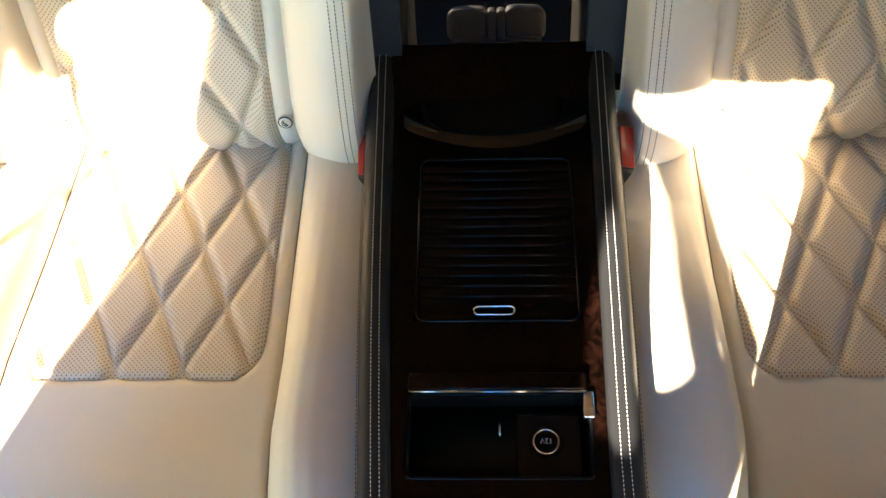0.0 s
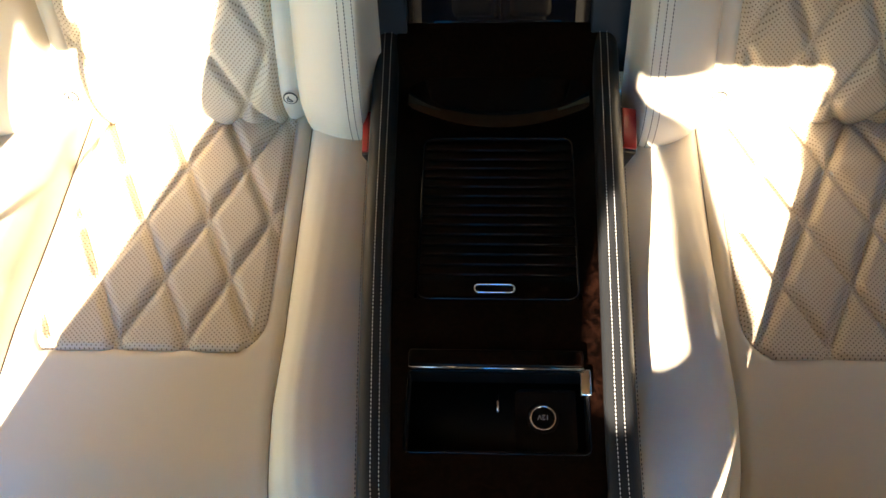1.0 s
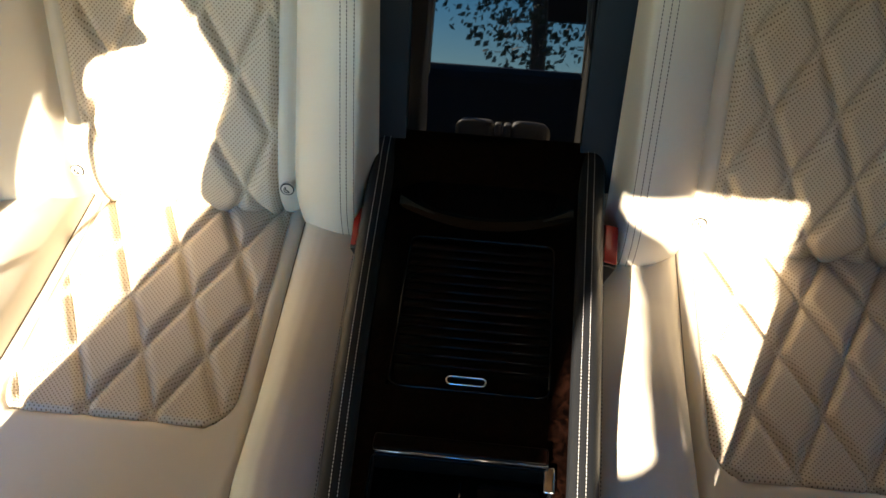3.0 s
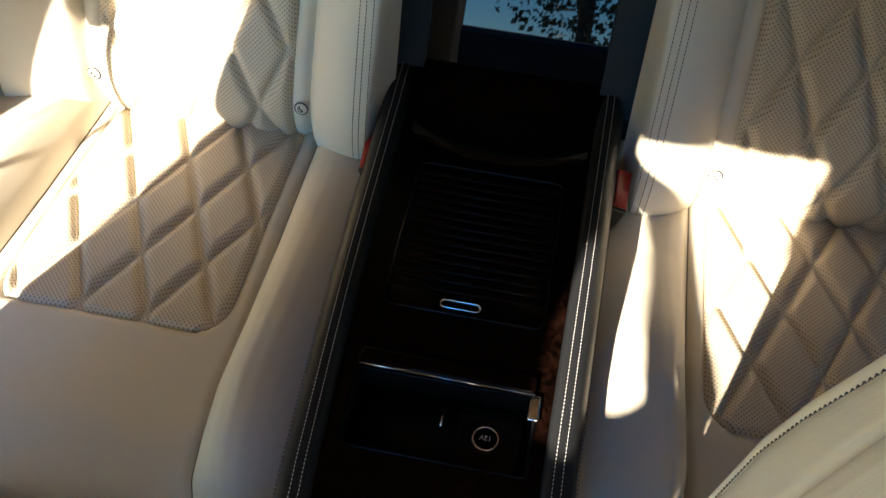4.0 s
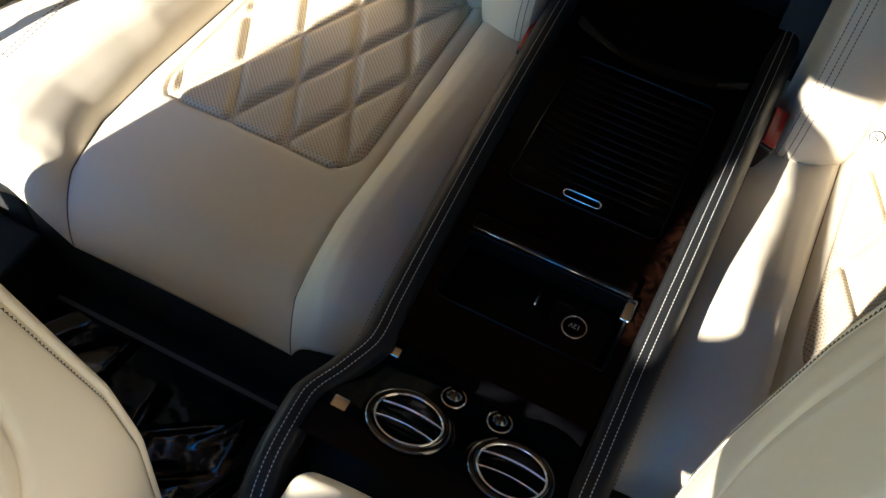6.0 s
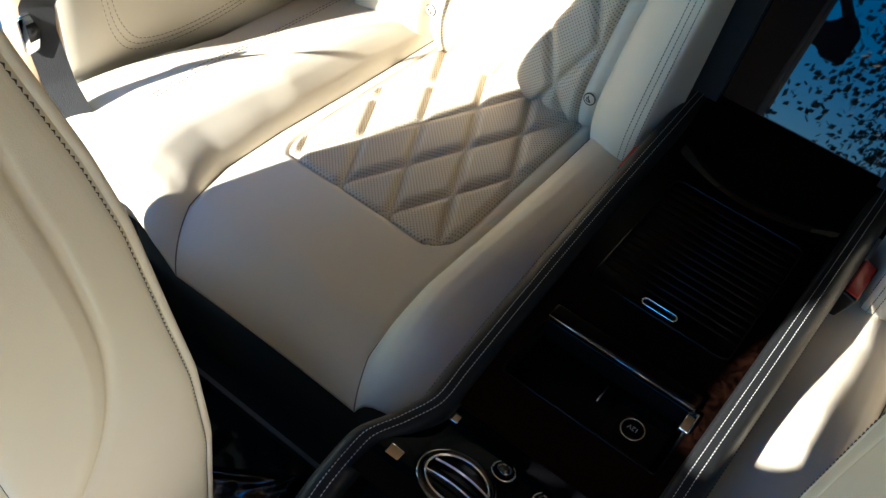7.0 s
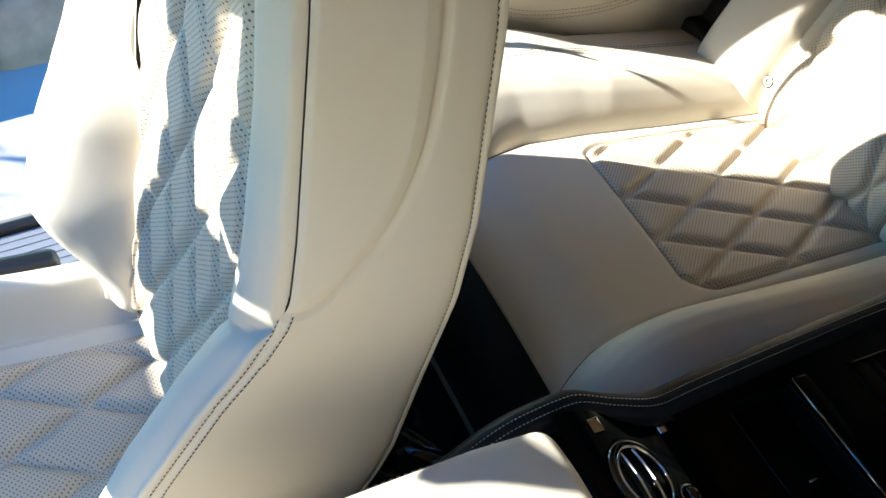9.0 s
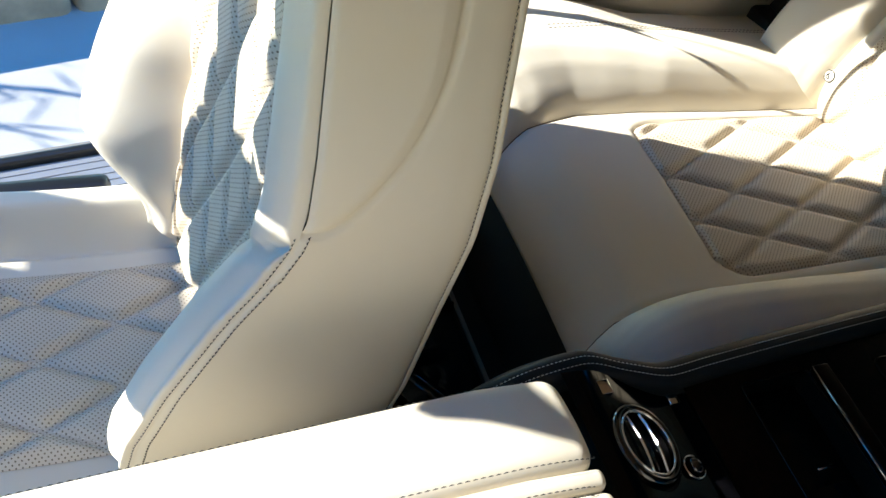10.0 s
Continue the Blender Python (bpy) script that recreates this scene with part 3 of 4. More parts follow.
con("tray_slot", box(CX - 0.0005, CX + 0.0018, 0.632, 0.654, WOOD_Z - 0.0232, WOOD_Z - 0.0222), dark_chrome, "short bright slot")
SX, SY, SZ = 0.047, 0.627, WOOD_Z - 0.0205
sock = con("socket", tube([(SX + 0.0115 * math.cos(a), SY + 0.0115 * math.sin(a), SZ) for a in [2 * math.pi * k / 32 for k in range(32)]], 0.0010, True, 8), chrome, "twelve-volt socket with a chrome ring")
cap = bmesh.new()
bmesh.ops.create_cone(cap, cap_ends=True, segments=32, radius1=0.0105, radius2=0.0092, depth=0.003, matrix=Matrix.Translation((SX, SY, SZ)))
con("outer_ring", tube([(SX + 0.0145 * math.cos(a), SY + 0.0145 * math.sin(a), SZ - 0.0006) for a in [2 * math.pi * k / 32 for k in range(32)]], 0.0007, True, 6), black_gloss, "", sock)
con("socket_cap", cap, black_gloss, "", sock, False)


def lettering(name, body, size, material, parent, m, label=""):
    cu = bpy.data.curves.new(name, "FONT")
    cu.body, cu.size, cu.align_x, cu.align_y, cu.extrude = body, size, "CENTER", "CENTER", 0.0003
    tmp = bpy.data.objects.new(name, cu)
    me = bpy.data.meshes.new_from_object(tmp)
    bpy.data.objects.remove(tmp)
    me.transform(m)
    me.materials.clear()
    me.materials.append(material)
    ob = new(name, me)
    ob.parent = parent
    if label:
        tagged(ob, label)
    return ob


lettering("lettering", "12V", 0.0068, print_grey, sock, pose(*C(SX, SY, SZ + 0.0018), 0, 0, 180), "white printed 12V mark")

# smoked glass panel between the backrests
glass_b = radians(23)


def gl(x, h, off=0.0):
    return (CX + x, 1.085 + h * math.sin(glass_b) - off * math.cos(glass_b), 0.512 + h * math.cos(glass_b) + off * math.sin(glass_b))


def plate(x0, x1, h0, h1, o0, o1):
    b = bmesh.new()
    vs = [b.verts.new(gl(x, h, o)) for o in (o0, o1) for x, h in ((x0, h0), (x1, h0), (x1, h1), (x0, h1))]
    for q in ((3, 2, 1, 0), (4, 5, 6, 7), (0, 1, 5, 4), (1, 2, 6, 5), (2, 3, 7, 6), (3, 0, 4, 7)):
        b.faces.new([vs[i] for i in q])
    return b


cooler = thing("console_back", "black leather centre back with a smoked glass panel", "console back", at=(CX, 1.12, 0.5))


def cool(name, bm, material, label="", smooth=False):
    bm.transform(Matrix.Translation((-CX, -1.12, -0.5)))
    return part(name, bm, material, cooler, label, smooth)


cool("surround", plate(-0.15, 0.15, -0.06, 0.45, -0.03, -0.004), black_leather, "black leather")
cool("glass_panel", plate(-0.104, 0.104, 0.0, 0.34, -0.004, 0.002), glass_black, "mirror-like smoked glass")
for s in (-1, 1):
    cool("side_trim", plate(min(s * 0.1045, s * 0.150), max(s * 0.1045, s * 0.150), -0.03, 0.44, -0.004, 0.014), black_leather)
cool("lower_trim", plate(-0.104, 0.104, -0.03, -0.0005, -0.004, 0.006), black_gloss)

# vent panel at the console's front
vp = con("vent_panel", grid(lambda u, v: (CX + (u * 2 - 1) * (pad_x(0.41 + 0.125 * v) - 0.012), 0.41 + 0.125 * v,
                                           0.522 - 0.035 * ease(0, 1, v)), 20, 16), black_gloss, "gloss black panel")


def vp_z(y):
    return 0.522 - 0.035 * ease(0, 1, (y - 0.41) / 0.125)


for vx in (-0.039, 0.053):
    vy = 0.459
    M = Matrix.Translation((vx, vy, vp_z(vy) + 0.002)) @ Matrix.Rotation(radians(-14), 4, "X")
    circ = lambda r, z: [M @ Vector((r * math.cos(a), r * 0.80 * math.sin(a), z)) for a in [2 * math.pi * k / 40 for k in range(40)]]
    vent = con("air_vent", tube(circ(0.0335, 0.001), 0.0042, True, 14), vent_chrome, "round air vent with a dark chrome bezel", vp)
    con("inner_ring", tube(circ(0.0292, 0.0042), 0.0011, True, 8), chrome, "thin bright ring", vent)
    con("outer_seat", tube(circ(0.0392, -0.0030), 0.0022, True, 10), black_gloss, "", vent)
    hub = bmesh.new()
    bmesh.ops.create_circle(hub, cap_ends=True, segments=40, radius=0.033)
    hub.transform(M @ Matrix.Diagonal((1, 0.8, 1, 1)) @ Matrix.Translation((0, 0, -0.004)))
    con("vent_back", hub, black_plastic, "", vent, False)
    for k in (-0.55, 0.55):
        w = 0.0285 * math.sqrt(1 - (k * 0.55) ** 2)
        blade = grid(lambda u, v: M @ Vector(((u * 2 - 1) * w, k * 0.0135 + 0.0028 * (1 - (u * 2 - 1) ** 2) + 0.0022 * (v - 0.5), 0.0030 - 0.0045 * abs(v - 0.5) ** 1.2 + 0.0012 * (1 - (u * 2 - 1) ** 2))), 24, 4)
        con("blade", blade, chrome, "", vent)
for kx, ky in ((-0.018, 0.505), (0.026, 0.503)):
    kb = bmesh.new()
    M = Matrix.Translation((kx, ky, vp_z(ky) + 0.004)) @ Matrix.Rotation(radians(-14), 4, "X")
    bmesh.ops.create_cone(kb, cap_ends=True, segments=28, radius1=0.0085, radius2=0.0068, depth=0.009, matrix=M)
    bmesh.ops.bevel(kb, geom=[e for e in kb.edges if len(e.link_faces) == 2 and any(len(f.verts) > 4 for f in e.link_faces)], offset=0.0012, segments=2, affect="EDGES")
    kn = con("vent_knob", kb, vent_chrome, "small dark chrome knob", vp)
    con("knob_ring", tube([M @ Vector((0.0105 * math.cos(a), 0.0105 * math.sin(a), -0.003)) for a in [2 * math.pi * k / 28 for k in range(28)]], 0.0012, True), chrome, "", kn)
# Chrome chips put in for bright glints on the gloss panel.
for x0, x1 in ((-0.092, -0.078),):
    con("panel_glint", box(x0, x1, 0.516, 0.526, 0.4868, 0.4905, 0.001), chrome, "small chrome chip standing in for a glint", vp)
    con("panel_glint", box(-0.102, -0.088, 0.437, 0.452, 0.512, 0.5165, 0.001), chrome, "small chrome chip standing in for a glint", vp)
con("base", box(CX - 0.118, CX + 0.118, 0.42, 1.08, FLOOR_Z, 0.44), black_leather, "black leather console side")

# seat-belt buckles beside the console
for s, bx, by, bz in ((-1, -0.139, 0.965, 0.462), (1, 0.147, 0.968, 0.464)):
    b = thing("belt_buckle", "black seat-belt buckle with a red release button", "buckle", "rear buckles", (bx, by, bz))
    bb = box(-0.010, 0.010, -0.028, 0.028, -0.05, 0.008, 0.003)
    part("buckle_body", bb, black_plastic, b)
    part("release_button", box(-0.008, 0.0085, -0.025, 0.026, 0.0075, 0.0115, 0.0018), red_plastic, b, "red release button")
    b.rotation_euler = (radians(8), radians(14 * s), 0)


# ---- front seats ----
def front_seat(side, cx, dy):
    seat = thing("front_seat", "cream leather front seat with quilted insert", "car seat", "front seats", (cx, 0.1 + dy, FLOOR_Z))

    def W(d, y, z):
        return Vector((side * d, y - 0.1, z - FLOOR_Z))

    def WB(d, y, z):
        """For the backrest, whose door side is a little narrower."""
        d -= (0.033 * (1 - ease(0.56, 0.67, z)) + 0.045 * (1 - ease(0.42, 0.57, z))) * ease(0.02, 0.14, d) * (1 - ease(0.20, 0.27, y))
        if d > 0.06:      # and its foot tapers into the cushion
            d -= 0.85 * (d - 0.06) * (1 - ease(0.38, 0.53, z)) * (1 - ease(0.17, 0.22, y))
        return W(d, y, z)

    ZS = (0.36, 0.42, 0.46, 0.56, 0.65, 0.73, 0.80, 0.88, 0.93, 0.99, 1.18, 1.235)
    YR = (0.289, 0.297, 0.303, 0.311, 0.320, 0.317, 0.307, 0.296, 0.285, 0.268, 0.222, 0.185)
    YC = (0.150, 0.153, 0.158, 0.172, 0.182, 0.188, 0.188, 0.184, 0.180, 0.174, 0.168, 0.170)
    HW = (0.222, 0.230, 0.232, 0.232, 0.232, 0.232, 0.232, 0.232, 0.231, 0.230, 0.222, 0.140)
    seam_z = (0.36, 0.372, 0.385, 0.405, 0.445, 0.511, 0.593, 0.63, 0.67, 0.70, 0.75, 0.90, 1.0, 1.1)
    seam_y = (0.170, 0.118, 0.090, 0.074, 0.080, 0.105, 0.145, 0.168, 0.186, 0.190, 0.190, 0.184, 0.176, 0.170)

    def section(z, far=False):
        yr, yc, w = (interp(z, ZS, t) for t in (YR, YC, HW))
        ys = min(interp(z, seam_z, seam_y), yr - 0.03)
        f = ys - 0.014
        if far:
            ys = max(ys, 0.150 - 0.06 * ease(0.38, 0.52, z))
            f = ys - 0.014
            g = 0.25 + 0.75 * ease(0.50, 0.74, z)
            return [(0, yr + 0.004), (w * 0.5, yr + 0.004), (w - 0.020, yr + 0.001), (w - 0.004, yr - 0.006),
                    (w, yr - 0.03), (w, (yr + ys) / 2 - 0.005), (w - 0.002, ys - 0.012 * g), (w - 0.018, ys - 0.012 - 0.020 * g),
                    (w - 0.055, f - 0.004 - 0.030 * g), (w - 0.100, f + 0.004 - 0.024 * g), (w - 0.126, max(yc - 0.006, f + 0.008)), (w - 0.130, yc), (w * 0.3, yc + 0.006), (0, yc + 0.006)]
        return [(0, yr + 0.004), (w * 0.5, yr + 0.004), (w - 0.020, yr + 0.001), (w - 0.004, yr - 0.006),
                (w, yr - 0.03), (w, (yr + ys) / 2 - 0.005), (w - 0.001, ys), (w - 0.010, ys - 0.011),
                (w - 0.026, f - 0.003), (w - 0.045, f + 0.008), (w - 0.058, max(yc - 0.002, f + 0.01)), (w - 0.061, yc), (w * 0.35, yc + 0.006), (0, yc + 0.006)]

    N = 8
    TOPZ = 1.235
    cuts = {"back_panel": (0, 3), "side_panel": (3, 6), "bolster": (6, 11)}
    zz = [0.36 + (TOPZ - 0.36) * j / 80 for j in range(81)]
    near_table = [smooth_line([(a, b, 0) for a, b in section(z)], N) for z in zz]
    far_table = [smooth_line([(a, b, 0) for a, b in section(z, True)], N) for z in zz]

    def S(i, v, table=near_table):
        k = v * 80
        a = int(min(k, 79))
        i0 = int(i)
        i1 = min(i0 + 1, len(table[0]) - 1)
        p = table[a][i0].lerp(table[a][i1], i - i0)
        q = table[a + 1][i0].lerp(table[a + 1][i1], i - i0)
        return p.lerp(q, k - a), 0.36 + (TOPZ - 0.36) * v

    contour = [(q.x, q.y) for q in smooth_line([(0.185, 0.680, 0), (0.212, 0.687, 0), (0.246, 0.738, 0), (0.260, 0.797, 0), (0.258, 0.863, 0), (0.246, 0.95, 0), (0.232, 1.04, 0)], 60)]
    con_y, con_z = np.array([a for a, b in contour]), np.array([b for a, b in contour])

    def side_in(y, z):
        d = float(np.sqrt(np.min((con_y - y) ** 2 + (con_z - z) ** 2)))
        yc = interp(z, con_z, con_y)
        inside = 1 if (z > 0.684 and y < yc) else 0
        return 0.0028 * bell(d, 0.0026) - 0.0025 * inside * min(d / 0.012, 1.0)

    for sgn in (-1, 1):
        for nm, (a, b) in cuts.items():
            def fn(u, v, a=a, b=b, sgn=sgn, nm=nm):
                p, z = S((a + u * (b - a)) * N, v, far_table if sgn > 0 else near_table)
                x = p.x
                if nm == "side_panel":
                    x -= side_in(p.y, z) + 0.0012 * bell(1 - u, 0.02)
                y = p.y
                if nm == "bolster":
                    x -= 0.0012 * bell(u, 0.04)
                    zc = 0.672 - 0.062 * u
                    y += 0.008 * ease(0.0, 0.10, u) * bell(z - zc, 0.005) - 0.006 * ease(0.0, 0.25, u) * ease(zc, zc + 0.03, z) * (1 - ease(0.72, 0.86, z))
                return WB(sgn * x, y, z)
            part(nm, grid(fn, 120 if nm == "side_panel" else 36, 260 if nm == "side_panel" else 120), leather, seat, "cream leather")

    def ins(u, v):
        z = 0.38 + 0.83 * v
        d = (u * 2 - 1)
        half = interp(z, ZS, HW)
        x = 0.5 * (1 - d) * (0.060 - half) + 0.5 * (1 + d) * (half - 0.129)
        yc = interp(z, ZS, YC) + 0.006 * (1 - d * d)
        u1, w1 = x / Q_W + z / Q_H, x / Q_W - z / Q_H
        edge = min((1 - abs(d)) * 0.14 / 0.012, 1.0)
        return WB(x, yc - 0.008 * quilt(u1, w1) * edge, z)
    part("quilted_panel", grid(ins, 120, 220), leather_perf_up, seat, "diamond-quilted perforated cream leather")

    # cushion
    D0 = -0.075

    def cz(d, y):
        z = 0.345 + 0.03 * ease(0.1, -0.3, y)
        z += 0.045 * ease(0.135, 0.165, d) - 0.09 * ease(0.180, 0.205, d)
        z += 0.030 * ease(-0.135, -0.160, d) - 0.05 * ease(-0.170, -0.19, d)
        z -= 0.006 * bell(d - 0.132, 0.004) + 0.006 * bell(d + 0.132, 0.004)
        z -= 0.14 * ease(-0.24, -0.34, y) ** 2
        return z

    part("seat_cushion", grid(lambda u, v: W(D0 - 0.19 + 0.395 * u, -0.34 + 0.62 * v, cz(-0.19 + 0.395 * u, -0.34 + 0.62 * v)), 130, 90), leather, seat, "cream leather cushion")

    def cq(d, y):
        u, w = d / Q_W + (y - 0.006) / Q_H, d / Q_W - (y - 0.006) / Q_H
        edge = min((0.105 - abs(d)) / 0.012, (y + 0.20) / 0.012, 1.0)
        return cz(d, y) + 0.001 + 0.008 * quilt(u, w) * max(edge, 0)
    panel = part("quilted_panel", grid(lambda u, v: W(D0 + (u * 2 - 1) * 0.105, -0.20 + 0.42 * v, cq((u * 2 - 1) * 0.105, -0.20 + 0.42 * v)), 130, 220), leather_perf_flat, seat, "diamond-quilted perforated cream leather")
    bm = bmesh.new()
    for fam in (1, -1):
        for k in range(-7, 8):
            for off in (-0.040, 0.040):
                line = []
                for j in range(200):
                    y = -0.19 + 0.40 * j / 199
                    d = Q_W * (k + off - fam * (y - 0.006) / Q_H)
                    if abs(d) < 0.102:
                        line.append(W(D0 + d, y, cq(d, y) + 0.0004))
                if len(line) > 8:
                    stitches(line, 0.0030, 0.0013, 0.0006, bm)
    tagged(part("stitching", bm, thread_beige, panel), kind="stuff")
    part("seat_base", box(-0.20, 0.20, -0.34, 0.14, 0.0, 0.23, 0.02), black_plastic, seat)
    # Blocks added to stop sun slipping past the seat into the footwell.
    part("side_sun_block", box(0.20, 0.235, -0.30, 0.00, 0.02, 0.225, 0.012) if side > 0 else box(-0.235, -0.20, -0.30, 0.00, 0.02, 0.225, 0.012), black_plastic, seat)
    part("back_sun_block", box(-0.212, 0.212, 0.11, 0.168, 0.02, 0.420, 0.012), black_plastic, seat, "black block added under the backrest to stop sun")
    for sgn in (-1, 1):
        part("piping", tube([WB(sgn * (q[0].x - 0.001), q[0].y + 0.001, q[1]) for q in [S(3 * N - 0.5, 0.02 + 0.96 * j / 120) for j in range(121)]], 0.0032, sides=8), leather, seat)
    # edge stitching at the back corner and on the front of the bolster
    bm = bmesh.new()
    stitches([(lambda q: W(-(q[0].x) - 0.0022, q[0].y - 0.0015, q[1]))(S(3 * N - 0.5 + 1.2, 0.05 + 0.9 * j / 200)) for j in range(201)], 0.0036, 0.0009, 0.0005, bm)
    tagged(part("stitching", bm, thread_black, seat, "dark edge stitching"), kind="stuff")
    bm = bmesh.new()
    def beside(v, dist):
        """A point of the section at a distance from the seam, towards the back where positive."""
        i, left = 6.0 * N, abs(dist)
        step = -0.25 if dist > 0 else 0.25
        while left > 0:
            p, q = S(i, v)[0], S(i + step, v)[0]
            left -= (q - p).length
            i += step
        return S(i, v)

    for dist in (0.0045, -0.0035):
        stitches([(lambda q: W(-(q[0].x) - 0.0008, q[0].y, q[1]))(beside(0.03 + 0.34 * j / 120, dist)) for j in range(121)], 0.0034, 0.0012, 0.0006, bm)
    tagged(part("stitching", bm, thread_black, seat, "dark twin stitching"), kind="stuff")
    # head restraint
    hb = box(-0.135, 0.135, 0.12, 0.225, 1.225, 1.322, 0.045, 5)
    hb.transform(Matrix.Translation((0, -0.1, -FLOOR_Z)))
    part("head_restraint", hb, leather, seat)
    for x in (-0.06, 0.06):
        part("post", tube([W(x, 0.205, 0.98), W(x, 0.195, 1.12)], 0.006), chrome, seat)
    return seat


front_seat(-1, -0.390, 0.0)
front_seat(1, 0.392, 0.147)

# ---- driver's side: unseen sun-blocking boards and steering wheel, added ----
visor = thing("sun_blocker", "unseen dark board, added to block the sun", "sun visor", at=(-0.5, -0.27, 1.26))
def board(p):
    b = bmesh.new()
    vs = [b.verts.new((x + 0.5, y, z - 1.26)) for y in (-0.008, 0.008) for x, z in p]
    n = len(p)
    b.faces.new(vs[:n]), b.faces.new(vs[n:])
    for k in range(n):
        b.faces.new((vs[k], vs[(k + 1) % n], vs[n + (k + 1) % n], vs[n + k]))
    bmesh.ops.recalc_face_normals(b, faces=b.faces[:])
    bmesh.ops.bevel(b, geom=b.edges[:], offset=0.005, segments=2, affect="EDGES")
    return b


# Board outlines are traced back from the sun patches on the seats.
part("shadow_board", board([(-0.445, 1.25), (-0.322, 1.25), (-0.302, 1.12), (-0.262, 1.042), (-0.215, 1.038), (-0.196, 1.048), (-0.181, 1.070), (-0.166, 1.088), (-0.140, 1.068), (-0.116, 1.040), (-0.120, 0.952), (-0.185, 0.952), (-0.195, 0.970), (-0.240, 0.974), (-0.262, 0.980), (-0.300, 0.976), (-0.318, 0.970), (-0.360, 0.941), (-0.447, 0.941), (-0.432, 1.04), (-0.405, 1.12)]), black_leather, visor)
part("shadow_flap", board([(-0.590, 1.25), (-0.446, 1.25), (-0.406, 1.121), (-0.472, 1.09), (-0.502, 1.015), (-0.510, 0.95), (-0.507, 0.78), (-0.580, 0.78)]), black_leather, visor)
part("rod", tube([(-0.18, 0, 0.0), (0.17, 0, 0.0)], 0.005), chrome, visor)
# Second unseen board, keeps sun and bounce off the front-right seat.
blocker_r = thing("sun_blocker", "unseen dark board, added to block the sun", "sun visor", at=(0.34, -0.27, 1.26))
flap = box(-0.24, 0.25, -0.008, 0.008, -0.36, -0.01, 0.006, 3)
part("shadow_board", flap, black_leather, blocker_r)
part("rod", tube([(-0.24, 0, 0.0), (0.25, 0, 0.0)], 0.005), chrome, blocker_r)
# Unseen steering wheel, added to shade the front seat's face.
wheel = thing("added_steering_wheel", "unseen black leather steering wheel, added to shade the front seat", "steering wheel", at=(-0.445, -0.34, 0.83))
WM = Matrix.Rotation(radians(-65), 4, "X")
part("rim", tube([WM @ Vector((0.17 * math.cos(a), 0.17 * math.sin(a), 0)) for a in [2 * math.pi * k / 48 for k in range(48)]], 0.016, True, 10), black_leather, wheel)
hubm = box(-0.13, 0.13, -0.12, 0.11, -0.03, 0.03, 0.025, 4)
hubm.transform(WM)
part("hub", hubm, black_leather, wheel)
for a in (0, math.pi, -math.pi / 2):
    part("spoke", tube([WM @ Vector((0.06 * math.cos(a), 0.06 * math.sin(a), 0)), WM @ Vector((0.165 * math.cos(a), 0.165 * math.sin(a), 0))], 0.018), black_leather, wheel)
# Added board, outlined to leave a sun strip and a thin slit.
shade_board = board([(-0.442, 0.9375), (-0.362, 0.9375), (-0.316, 0.962), (-0.268, 0.985), (-0.272, 0.950), (-0.268, 0.917), (-0.305, 0.914), (-0.305, 0.70), (-0.592, 0.70), (-0.590, 0.775), (-0.505, 0.775), (-0.450, 0.785), (-0.442, 0.85)])
shade_board.transform(Matrix.Translation((-0.055, 0.06, 0.43)))
part("hub_shade_board", shade_board, black_leather, wheel)
part("column", tube([WM @ Vector((0, 0, -0.02)), WM @ Vector((0, 0, -0.40))], 0.035), black_plastic, wheel)

# Unseen mirror, added to block sun from the front-right seat.
mirror = thing("added_mirror", "unseen black mirror, added to keep sun off the front-right seat", "mirror", at=(0.01, -0.27, 1.21))
part("housing", box(-0.136, 0.115, -0.018, 0.012, -0.045, 0.088, 0.010, 4), black_plastic, mirror)
part("mirror_glass", box(-0.128, 0.107, 0.0125, 0.0145, -0.037, 0.078, 0.0), chrome, mirror, smooth=False)
# Added bar, outlined from the shadow stripe on the right rear seat.
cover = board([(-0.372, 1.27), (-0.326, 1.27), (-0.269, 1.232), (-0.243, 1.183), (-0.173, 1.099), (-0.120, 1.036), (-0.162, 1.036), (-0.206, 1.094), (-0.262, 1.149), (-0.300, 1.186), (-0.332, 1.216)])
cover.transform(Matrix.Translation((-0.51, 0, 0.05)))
part("shadow_bar", cover, black_plastic, mirror, "unseen slim bar, shaped to cast a diagonal shadow stripe")
part("stem", tube([(0, -0.01, 0.03), (0, -0.02, 0.075)], 0.012), black_plastic, mirror)

# ---- front armrest ----
arm = thing("armrest", "cream leather front armrest with two stitched lids", "armrest", at=(0.012, 0.25, 0.44))


def soften(v, sgn):
    """Bows the rear end, crowns the top and lets it fall away at the back."""
    v.co.y += 0.010 * ease(0.0, 0.1, v.co.y) * math.cos((abs(v.co.x) - 0.04) / 0.06)
    v.co.z += 0.0008 * noise.noise(v.co * 22) + 0.005 * math.cos((abs(v.co.x) - 0.045) / 0.05) - 0.010 * ease(0.05, 0.13, v.co.y)
    v.co.x -= sgn * 0.03 * (0.11 - v.co.y) * max(abs(v.co.x) - 0.012, 0.0) / 0.08


